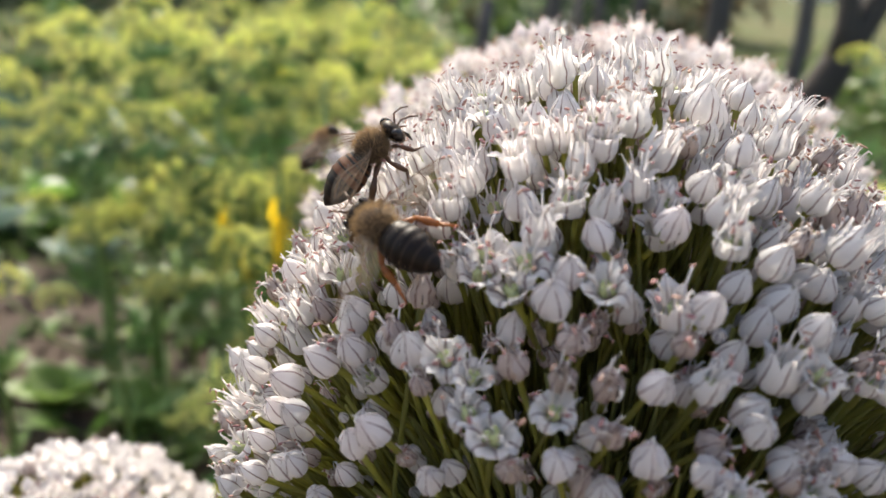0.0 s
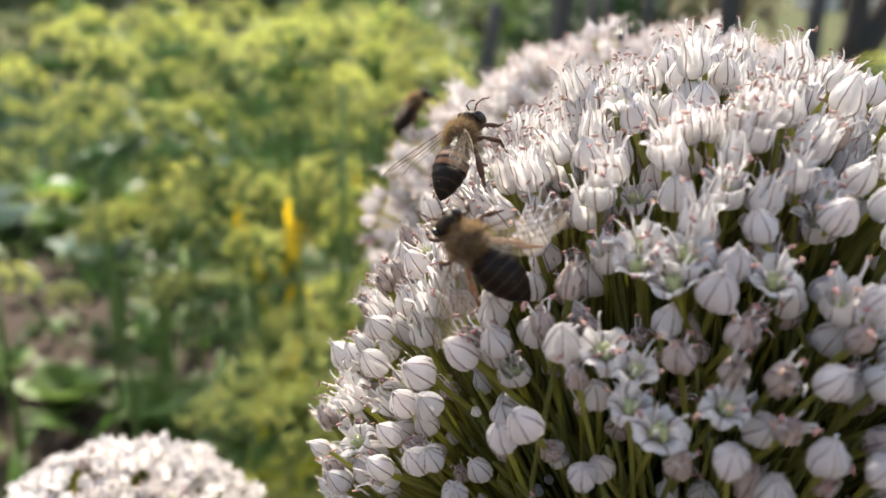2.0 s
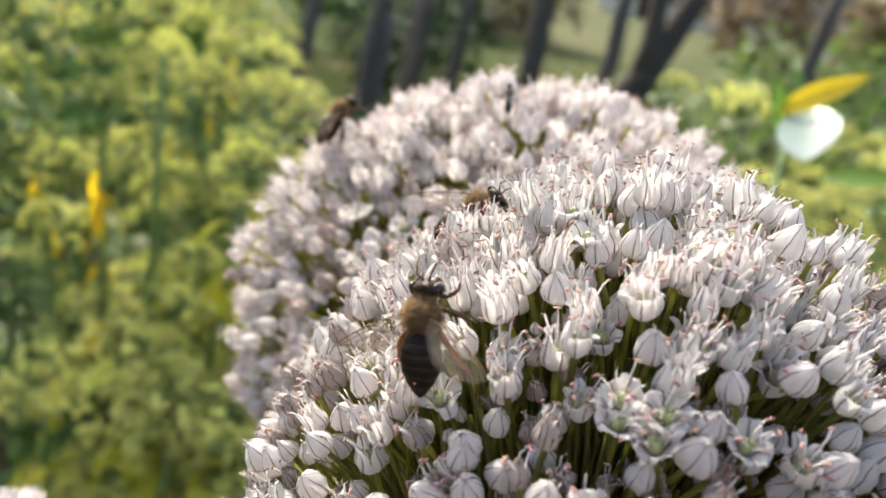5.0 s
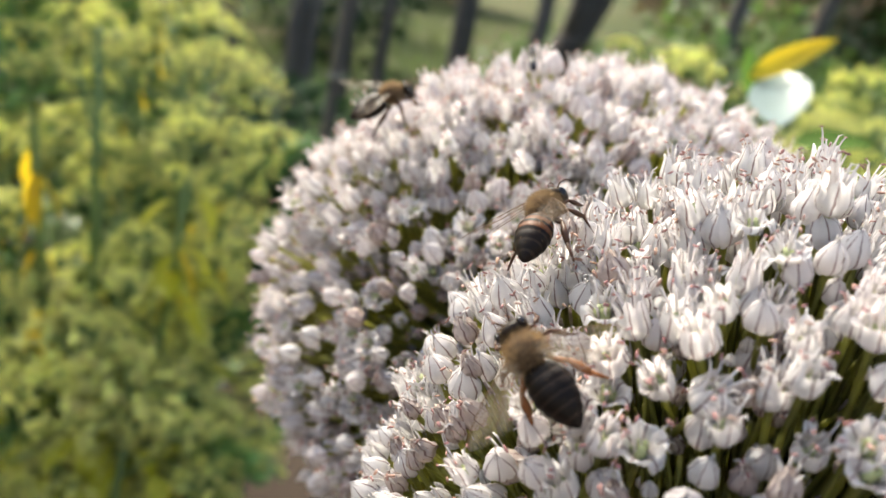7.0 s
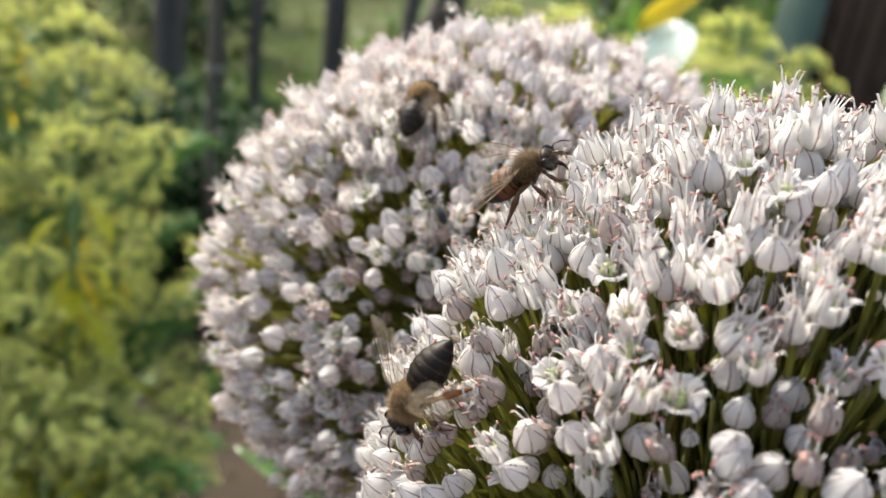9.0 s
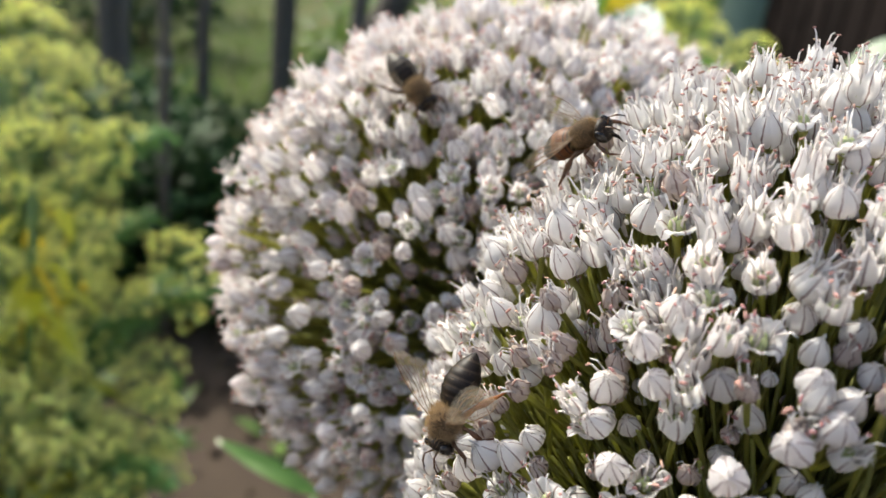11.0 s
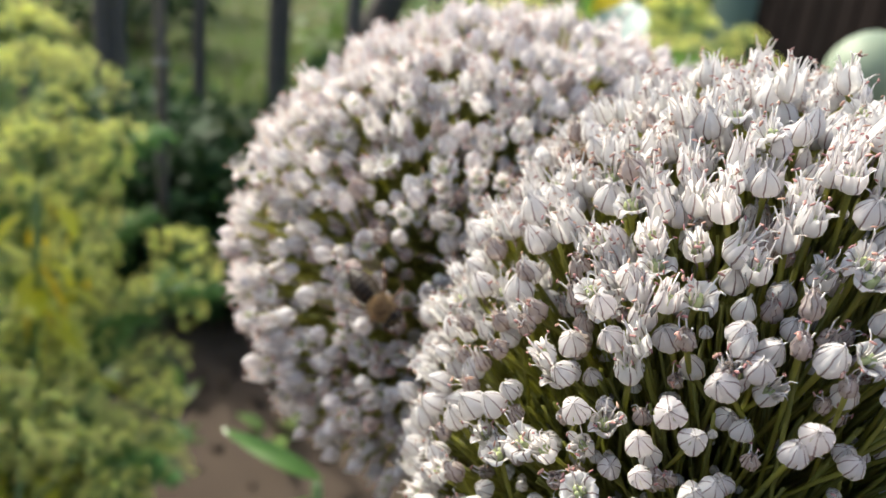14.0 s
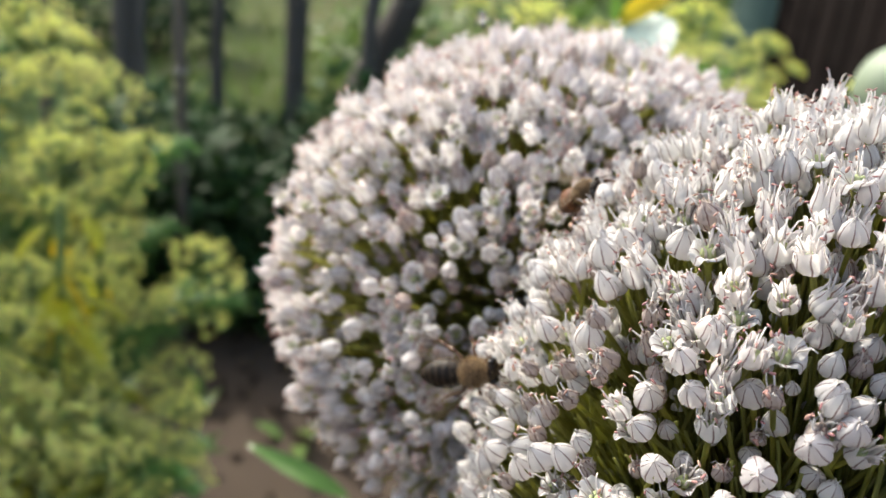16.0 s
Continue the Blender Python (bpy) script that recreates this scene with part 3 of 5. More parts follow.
def honey_bee(label, spread, band, seed, size=1.0):
    """A worker bee, 13 mm long, that looks along y, with its back up z."""
    rnd = np.random.default_rng(seed)
    mm = 0.001 * size
    root = tagged(new("honey_bee"), label, "bee", "honey bees")
    # abdomen: six overlapping rings that taper to a point
    rings = []
    for i in range(25):
        t = i / 24
        r = 2.25 * math.sin(math.pi * (0.16 + 0.84 * t) ** 0.92) ** 0.72 if t < 1 else 0.03
        step = (t * 6) % 1
        rings.append((0.2 - 7.0 * t, max(0.05, r * (1 + 0.085 * step)), -0.55 * t * t))
    v, sides = [], 18
    for y, r, z in rings:
        for k in range(sides):
            w = 2 * math.pi * k / sides
            v.append((r * math.cos(w) * mm, y * mm, (r * 0.86 * math.sin(w) + z) * mm))
    f = grid_faces(len(rings), sides, True)
    mats = np.zeros(len(f), int)
    for q in range(len(f)):
        ring = q // (len(f) // 24)
        if band and 2 <= ring <= 10 and ring % 4 != 3:
            mats[q] = 1
        elif ring % 4 == 0 and ring > 2:
            mats[q] = 3
    hair = []
    for _ in range(190):
        i = int(rnd.integers(0, 22))
        w = rnd.uniform(0, 2 * math.pi)
        y, r, z = rings[i]
        if (i % 4 not in (0, 3)) and i > 4 and rnd.random() < 0.75:
            continue
        hair.append(((r * math.cos(w) * mm, y * mm, (r * 0.86 * math.sin(w) + z) * mm), (math.cos(w), -0.9, math.sin(w))))
    s = Soup()
    s.add(v, f, mats)
    s.add(*furry(hair, rnd, 0.42 * mm, 0.25, 0.02 * mm), 2)
    part("abdomen", s.mesh("abdomen", [CHITIN, BAND, PALE_FUR, DULL_BAND]), root, "dark banded abdomen" if not band else "dark abdomen with an amber band")
    # thorax, densely furred
    s = Soup()
    s.add(*blob((0, 1.9 * mm, 0.35 * mm), np.array([2.0, 2.1, 1.85]) * mm, 8, 12), 0)
    hair = []
    for _ in range(3600):
        d = Vector(rnd.normal(0, 1, 3)).normalized()
        if d.z < -0.55:
            continue
        hair.append(((d.x * 1.95 * mm, 1.9 * mm + d.y * 2.05 * mm, 0.35 * mm + d.z * 1.8 * mm), d))
    s.add(*furry(hair, rnd, 1.05 * mm, 0.35, 0.022 * mm), 1)
    part("thorax", s.mesh("thorax", [DARK_FUR, FUR]), root, "thorax covered in golden-brown fur")
    # head, turned down, with eyes and feelers
    s = Soup()
    s.add(*blob((0, 4.75 * mm, -0.35 * mm), np.array([1.75, 0.95, 1.55]) * mm, 8, 12), 0)
    s.add(*tube([(0, 5.3 * mm, -1.4 * mm), (0, 5.7 * mm, -2.3 * mm), (0, 5.6 * mm, -3.3 * mm)], [0.35 * mm, 0.22 * mm, 0.08 * mm], 6), 0)
    hair = []
    for _ in range(420):
        d = Vector(rnd.normal(0, 1, 3)).normalized()
        hair.append(((d.x * 1.7 * mm, 4.75 * mm + d.y * 0.92 * mm, -0.35 * mm + d.z * 1.5 * mm), d))
    s.add(*furry(hair, rnd, 0.6 * mm, 0.3, 0.022 * mm), 1)
    head = part("head", s.mesh("head", [CHITIN, PALE_FUR]), root, "dark downy head")
    for sx in (-1, 1):
        part("eye", mesh_of("eye", [(*blob((sx * 1.42 * mm, 4.85 * mm, -0.15 * mm), np.array([0.5, 0.72, 1.15]) * mm, 7, 9), 0)], [EYE]), head, "glossy black eye")
        pts = [(sx * 0.35 * mm, 5.6 * mm, 0.1 * mm), (sx * 0.85 * mm, 6.3 * mm, 0.75 * mm), (sx * 1.1 * mm, 7.3 * mm, 0.4 * mm), (sx * 1.25 * mm, 8.0 * mm, -0.35 * mm)]
        part("antenna", mesh_of("antenna", [(*tube(pts, [0.13 * mm, 0.11 * mm, 0.14 * mm, 0.12 * mm], 5), 0)], [LEG]), head)
    # wings, held out over the back
    for sx in (-1, 1):
        for nm, L, W, back, z in (("forewing", 9.2, 3.2, spread, 1.75), ("hindwing", 6.4, 2.2, spread - 12, 1.55)):
            me = wing_mesh(L * mm, W * mm, 4 if nm == "forewing" else 3, MEMBRANE if spread > 50 else CLEAR_MEMBRANE)
            ob = part(nm, me, root, "clear veined wing")
            turn = Matrix.Rotation(radians(90 - back) * -1, 4, "Z") @ Matrix.Rotation(radians(10), 4, "Y").inverted()
            m = Matrix.Translation((1.45 * mm, (1.5 if nm == "forewing" else 0.7) * mm, z * mm)) @ turn @ Matrix.Rotation(radians(-14), 4, "X")
            if sx < 0:
                flip = Matrix.Diagonal((-1, 1, 1, 1))
                me.transform(flip @ m)
            else:
                me.transform(m)
    # six legs
    for sx in (-1, 1):
        sets = (("foreleg", (0.9, 3.3, -0.9), (2.2, 4.3, -0.7), (2.7, 5.2, -2.2), (2.4, 6.3, -3.2), 0.26, LEG),
                ("middle_leg", (1.0, 2.0, -1.2), (3.0, 2.2, -0.6), (3.9, 1.7, -2.5), (4.6, 1.4, -3.6), 0.28, LEG),
                ("hind_leg", (1.0, 0.8, -1.2), (2.9, -0.6, -0.6), (3.7, -2.6, -2.0), (4.7, -4.4, -3.2), 0.38, AMBER if seed % 2 else LEG))
        for nm, h, k, a, t, w, mat in sets:
            jit = lambda q: np.array([sx * q[0], q[1] + rnd.normal(0, 0.3), q[2]]) * mm
            part(nm, mesh_of(nm, leg_pieces(jit(h), jit(k), jit(a), jit(t), w * mm), [mat]), root)
    return root


def black_fly(label):
    """A slim black insect, 8 mm long, that looks along y."""
    mm = 0.001
    root = tagged(new("black_fly"), label, "fly", "black flies")
    part("abdomen", mesh_of("abdomen", [(*blob((0, -1.9 * mm, 0), np.array([0.95, 0.9, 2.5]) * mm, 9, 10, (0, 1, 0)), 0)], [BLACK]), root)
    part("thorax", mesh_of("thorax", [(*blob((0, 1.35 * mm, 0.2 * mm), np.array([1.0, 1.0, 1.2]) * mm, 8, 10, (0, 1, 0)), 0)], [BLACK]), root)
    head = part("head", mesh_of("head", [(*blob((0, 3.1 * mm, 0.1 * mm), np.array([0.98, 0.62, 0.8]) * mm, 7, 10), 0)], [BLACK]), root)
    for sx in (-1, 1):
        part("antenna", mesh_of("antenna", [(*tube([(sx * 0.3 * mm, 3.5 * mm, 0.3 * mm), (sx * 0.8 * mm, 4.4 * mm, 0.6 * mm)], [0.1 * mm, 0.05 * mm], 4), 0)], [BLACK]), head)
        me = wing_mesh(4.6 * mm, 1.5 * mm, 2)
        m = Matrix.Translation((0.6 * mm, 1.2 * mm, 1.0 * mm)) @ Matrix.Rotation(radians(-78), 4, "Z")
        me.transform(Matrix.Diagonal((sx, 1, 1, 1)) @ m)
        part("wing", me, root, "smoky folded wing")
        for y0, y1 in ((2.0, 2.9), (1.3, 1.0), (0.6, -0.9)):
            q = lambda x, y, z: np.array([sx * x, y, z]) * mm
            part("leg", mesh_of("leg", leg_pieces(q(0.6, y0, -0.6), q(1.7, (y0 + y1) / 2, -0.2), q(2.2, y1, -1.3), q(2.6, y1 * 1.2, -2.0), 0.13 * mm), [BLACK]), root)
    return root


BEES = [honey_bee("worker honey bee with dark abdomen, feeding on the white florets", 60, False, 1, 1.12),
        honey_bee("worker honey bee with an amber band, crawling over the florets", 40, True, 2, 1.10),
        honey_bee("worker honey bee with pale hair bands, on a flower head", 36, False, 4, 1.22)]
FLIES = [black_fly("slim black fly sitting on top of the flower head"), black_fly("slim black fly flitting about the flower heads")]


# ---------------------------------------------------------------- ground
def height(x, y):
    return 0.03 * noise.noise(Vector((x * 0.8, y * 0.8, 0))) + 0.012 * noise.noise(Vector((x * 4, y * 4, 3)))


def make_ground():
    near = np.linspace(-6, 6, 121)
    far = np.array([8, 11, 16, 25, 45, 90, 200, 600, 2500])
    xs = np.concatenate([-far[::-1], near, far])
    ys = np.concatenate([-far[::-1], near + 3, far + 3])
    v = [(x, y, height(x, y) if abs(x) < 12 and abs(y) < 16 else 0) for y in ys for x in xs]
    s = Soup()
    s.add(v, grid_faces(len(ys), len(xs)), 0)
    me = s.mesh("ground", [SOIL])
    n, l = SOIL.node_tree.nodes, SOIL.node_tree.links
    # bare garden soil that gives way to meadow beyond the fence
    p = n["Principled BSDF"]
    hsv = next(x for x in n if x.bl_idname == "ShaderNodeHueSaturation")
    tc = next(x for x in n if x.bl_idname == "ShaderNodeTexCoord")
    sep = n.new("ShaderNodeSeparateXYZ")
    l.new(tc.outputs["Object"], sep.inputs[0])
    nz = n.new("ShaderNodeTexNoise")
    nz.inputs["Scale"].default_value = 1.1
    l.new(tc.outputs["Object"], nz.inputs["Vector"])
    add = n.new("ShaderNodeMath")
    add.operation = "MULTIPLY_ADD"
    l.new(nz.outputs["Fac"], add.inputs[0])
    add.inputs[1].default_value = 2.2
    l.new(sep.outputs["Y"], add.inputs[2])
    r = n.new("ShaderNodeMapRange")
    r.inputs["From Min"].default_value = 3.7
    r.inputs["From Max"].default_value = 4.3
    l.new(add.outputs[0], r.inputs["Value"])
    patch = n.new("ShaderNodeTexNoise")
    patch.inputs["Scale"].default_value = 0.45
    patch.inputs["Detail"].default_value = 6
    l.new(tc.outputs["Object"], patch.inputs["Vector"])
    ramp = n.new("ShaderNodeValToRGB")
    ramp.color_ramp.elements[0].position, ramp.color_ramp.elements[0].color = 0.35, (0.040, 0.055, 0.012, 1)
    ramp.color_ramp.elements[1].position, ramp.color_ramp.elements[1].color = 0.72, (0.14, 0.10, 0.055, 1)
    e = ramp.color_ramp.elements.new(0.55)
    e.color = (0.066, 0.076, 0.018, 1)
    l.new(patch.outputs["Fac"], ramp.inputs["Fac"])
    mix = n.new("ShaderNodeMix")
    mix.data_type = "RGBA"
    l.new(r.outputs[0], mix.inputs["Factor"])
    l.new(hsv.outputs[0], mix.inputs["A"])
    l.new(ramp.outputs["Color"], mix.inputs["B"])
    l.new(mix.outputs["Result"], p.inputs["Base Color"])
    tagged(new("ground", me), "brown garden soil turning to meadow beyond the fence", "ground", kind="structure")
    clods = Soup()
    rnd = np.random.default_rng(77)
    for _ in range(1500):
        x, y = rnd.uniform(-2.2, 2.0), rnd.uniform(0.9, 3.2)
        rr = abs(rnd.normal(0.010, 0.008)) + 0.003
        clods.add(*blob((x, y, height(x, y) + rr * 0.2), np.array([rr, rr, rr * 0.7]), 4, 5, None, 0.5, rnd), 0)
    tagged(new("soil_clods", clods.mesh("soil_clods", [SOIL], False)), "crumbly brown clods of soil", "soil", kind="stuff")


make_ground()


def bounce_wall():
    """A plain unseen wall added behind the camera to block sky and bounce sunlight."""
    bm = bmesh.new()
    bmesh.ops.create_cube(bm, size=1, matrix=Matrix.Translation((0.5, -3.2, 1.15)) @ Matrix.Diagonal((12.0, 0.2, 2.4, 1)))
    bmesh.ops.bevel(bm, geom=bm.edges[:], offset=0.02, segments=1, affect="EDGES")
    me = bpy.data.meshes.new("wall_south")
    bm.to_mesh(me)
    bm.free()
    me.materials.append(GREY_WALL)
    tagged(new("wall_south", me), "plain grey wall added out of view to shape the light", "wall", kind="structure")


bounce_wall()


# ---------------------------------------------------------------- dill
def dill_umbel_template(seed, radius):
    """A domed yellow-green umbel: rays that each end in a small cluster of flowers, with gaps between the clusters."""
    rnd = np.random.default_rng(seed)
    s = Soup()
    octa = [(1, 0, 0), (0, 1, 0), (-1, 0, 0), (0, -1, 0), (0, 0, 0.7), (0, 0, -0.7)]
    faces = [(0, 1, 4), (1, 2, 4), (2, 3, 4), (3, 0, 4), (1, 0, 5), (2, 1, 5), (3, 2, 5), (0, 3, 5)]
    for i in range(22):
        w = i * 2.39996 + rnd.normal(0, 0.15)
        q = math.sqrt((i + 0.5) / 22)
        tip = Vector((math.cos(w) * q, math.sin(w) * q, 0.80 - 0.52 * q * q + rnd.normal(0, 0.05))) * radius
        s.add(*tube([(0, 0, 0), tip * 0.6 + Vector((0, 0, 0.02 * radius)), tip], [0.0009, 0.0007, 0.0005], 3), 1)
        for _ in range(8):
            c = tip + Vector(rnd.normal(0, 0.075, 3)) * radius
            rr = radius * rnd.uniform(0.042, 0.072)
            s.add(np.array(octa) * rr + np.array(c), faces, 0)
    return s


def dill_spray_template(seed, length):
    """A feathery leaf: a rib with many thread-like leaflets."""
    rnd = np.random.default_rng(seed)
    s = Soup()
    rib = [Vector((0, 0, 0)), Vector((length * 0.4, 0, length * 0.22)), Vector((length * 0.75, 0, length * 0.22)), Vector((length, 0, length * 0.08))]
    s.add(*tube(rib, [0.0016, 0.0012, 0.0009, 0.0005], 3), 1)
    for i in range(90):
        t = rnd.uniform(0.12, 1)
        k = min(2, int(t * 3))
        p = rib[k].lerp(rib[k + 1], t * 3 - k)
        d = Vector((rnd.uniform(0.1, 0.9), rnd.choice([-1, 1]) * rnd.uniform(0.4, 1), rnd.normal(0, 0.45))).normalized()
        L = length * rnd.uniform(0.12, 0.34) * (1.15 - 0.6 * t)
        a = d.orthogonal().normalized() * 0.0016
        s.add([p + a, p - a, p + d * L - Vector((0, 0, L * 0.15)), p + d * L * 0.55 + a * 1.6], [(0, 1, 3), (1, 2, 3), (0, 3, 2)], 0)
        q = p + d * L * 0.5
        for sg in (-1, 1):
            e = (d + Vector((0, 0, sg)) * 0.8 + Vector(rnd.normal(0, 0.3, 3))).normalized()
            s.add([q + a * 0.8, q - a * 0.8, q + e * L * 0.5], [(0, 1, 2)], 0)
    return s


UMBELS = [dill_umbel_template(40 + i, r).mesh("umbel", [DILL_FLOWER, DILL_STEM]) for i, r in enumerate((0.040, 0.047, 0.054, 0.032))]
SPRAYS = [dill_spray_template(60 + i, r).mesh("leaf_spray", [DILL_LEAF, DILL_STEM]) for i, r in enumerate((0.12, 0.16, 0.20))]


def dill_plant(x, y, tall, seed, umbels, sprays, yellow=0, girth=0.16, lime=0):
    rnd = np.random.default_rng(seed)
    root = tagged(new("dill_plant"), "flowering dill with yellow-green umbels" + (" and yellowed leaves" if yellow else ""), "dill", "dill plants")
    root.location = (x, y, height(x, y) - 0.01)
    lean = Vector((rnd.normal(0, 0.05), rnd.normal(0, 0.05), 0))
    stem = [Vector((0, 0, 0)), lean * 0.3 + Vector((0, 0, tall * 0.35)), lean * 0.7 + Vector((0, 0, tall * 0.7)), lean + Vector((0, 0, tall * 0.95))]
    s = Soup()
    s.add(*tube(stem, [0.0075, 0.0065, 0.005, 0.003], 7), 0)
    tips = []
    for i in range(umbels):
        t = 1.0 if i == 0 else rnd.uniform(0.30, 0.97)
        k = min(2, int(t * 0.999 * 3))
        foot = stem[k].lerp(stem[k + 1], t * 3 - k) if i else stem[3]
        w = rnd.uniform(0, 2 * math.pi)
        out = girth * rnd.uniform(0.35, 1.0) * (1.25 - 0.55 * t)
        tip = foot + Vector((math.cos(w) * out, math.sin(w) * out, out * rnd.uniform(0.5, 1.1))) if i else foot + Vector((0, 0, 0.04))
        tips.append((tip, w))
        if i:
            s.add(*tube([foot, foot.lerp(tip, 0.5) + Vector((math.cos(w), math.sin(w), 0)) * out * 0.12, tip], [0.003, 0.0024, 0.0018], 5), 0)
    part("stem", s.mesh("stem", [DILL_STEM]), root, "ridged green stem with side branches")
    for tip, w in tips:
        ob = part("umbel", UMBELS[int(rnd.integers(0, 4))], root)
        ob.matrix_basis = Matrix.Translation(tip) @ pose(0, 0, 0, rnd.normal(0, 14), rnd.normal(0, 14), math.degrees(w)) @ Matrix.Scale(rnd.uniform(0.8, 1.2), 4)
    for i in range(sprays):
        t = rnd.uniform(0.12, 0.92)
        k = min(2, int(t * 3))
        foot = stem[k].lerp(stem[k + 1], t * 3 - k)
        ob = part("leaf_spray", SPRAYS[int(rnd.integers(0, 3))], root)
        ob.matrix_basis = Matrix.Translation(foot) @ pose(0, 0, 0, rnd.normal(0, 20), rnd.normal(-15, 22), rnd.uniform(0, 360)) @ Matrix.Scale(rnd.uniform(0.7, 1.2), 4)
    for i in range(yellow):
        t = rnd.uniform(0.25, 0.85)
        k = min(2, int(t * 3))
        foot = stem[k].lerp(stem[k + 1], t * 3 - k)
        w = rnd.uniform(0, 2 * math.pi)
        v, f, uv = blade(foot, (math.cos(w) * 0.5, math.sin(w) * 0.5, -0.8), (math.cos(w), math.sin(w), 0.6), rnd.uniform(0.035, 0.075), rnd.uniform(0.007, 0.013), 0.15, 0.4, 5)
        part("yellow_leaf", mesh_of("yellow_leaf", [(v, f, 0, uv)], [YELLOW_LEAF]), root, "withered yellow leaf")
    for i in range(lime):
        t = rnd.uniform(0.35, 0.98)
        k = min(2, int(t * 3))
        foot = stem[k].lerp(stem[k + 1], t * 3 - k)
        w = rnd.uniform(0, 2 * math.pi)
        foot = foot + Vector((math.cos(w), math.sin(w), 0.3)) * rnd.uniform(0.0, girth * 0.6)
        v, f, uv = blade(foot, (math.cos(w) * 0.8, math.sin(w) * 0.8, -0.35), (math.cos(w) * 0.4, math.sin(w) * 0.4, 1), rnd.uniform(0.035, 0.065), rnd.uniform(0.016, 0.028), 0.35, 0.25, 5)
        part("lime_leaf", mesh_of("lime_leaf", [(v, f, 0, uv)], [LIME_LEAF]), root, "pale lime-green drooping leaf")
    return root


rng = np.random.default_rng(2024)
# the bed behind the flowers: a loose stand, denser towards its middle
for i in range(21):
    ang = radians(rng.uniform(2.5, 22) if i < 13 else rng.uniform(12, 31))
    d = rng.uniform(1.22, 2.1) if i < 13 else rng.uniform(1.5, 2.4)
    x, y = -math.sin(ang) * d, math.cos(ang) * d
    dill_plant(x, y, rng.uniform(0.66, 0.98), 500 + i, int(rng.integers(8, 12)), 4, 9 if -7 < math.degrees(ang) < 12 and i % 2 == 0 else 0, 0.22)
# low side shoots in front
for i in range(12):
    ang = radians(rng.uniform(-1, 15) if i < 7 else rng.uniform(4.5, 14))
    d = rng.uniform(0.85, 1.35) if i < 7 else rng.uniform(0.76, 1.0)
    dill_plant(-math.sin(ang) * d, math.cos(ang) * d, rng.uniform(0.30, 0.52) if i < 7 else rng.uniform(0.40, 0.58), 600 + i, 6, 1, 13 if i % 2 else 6, 0.10, 9)
# beside the path
for x, y, tall in ((-0.12, 1.0, 0.87), (-0.045, 1.03, 0.82), (-0.01, 1.10, 0.58), (-0.04, 0.95, 0.42), (-0.08, 1.25, 0.90), (-0.02, 1.30, 0.80), (-0.02, 1.05, 0.80), (-0.005, 1.04, 0.74)):
    dill_plant(x, y, tall, int(700 + 100 * x), 12, 4, 5, 0.14)
for i, (x, y, tall) in enumerate(((0.80, 0.86, 0.80), (0.72, 1.02, 0.82), (0.95, 1.02, 0.84))):
    dill_plant(x, y, tall, 760 + i, 15, 5, 0, 0.14)
for i, (x, y, tall) in enumerate(((1.25, 1.25, 0.78), (1.08, 1.32, 0.76), (1.45, 1.42, 0.80), (1.0, 1.12, 0.76), (1.3, 1.5, 0.76))):
    dill_plant(x, y, tall, 780 + i, 15, 4, 0, 0.18)
# low flowering shoots at the edge of the path
for x, y, tall in ((-0.045, 0.88, 0.40), (-0.025, 0.92, 0.37), (-0.085, 0.90, 0.45), (-0.04, 0.96, 0.33)):
    dill_plant(x, y, tall, int(900 + 1000 * y), 9, 1, 9, 0.08, 18)
# a stem with many withered leaves
dill_plant(-0.15, 0.93, 0.86, 733, 7, 7, 32, 0.10)
dill_plant(-0.05, 0.90, 0.44, 735, 6, 3, 16, 0.09)
dill_plant(-0.19, 0.98, 0.80, 737, 5, 7, 18, 0.08)
# low yellowing plants among the others
for i, (x, y, tall) in enumerate(((-0.14, 0.92, 0.50), (-0.10, 0.88, 0.43), (-0.06, 0.93, 0.47), (-0.12, 0.84, 0.36), (-0.07, 1.00, 0.72), (-0.045, 0.87, 0.34))):
    dill_plant(x, y, tall, 740 + 2 * i, 6, 1, 18, 0.09, 16)
# on the other side of the bed
for i in range(7):
    ang = radians(rng.uniform(-62, -42))
    d = rng.uniform(1.3, 2.0)
    dill_plant(-math.sin(ang) * d, math.cos(ang) * d, rng.uniform(0.62, 0.86), 800 + i, 12, 10, 0)


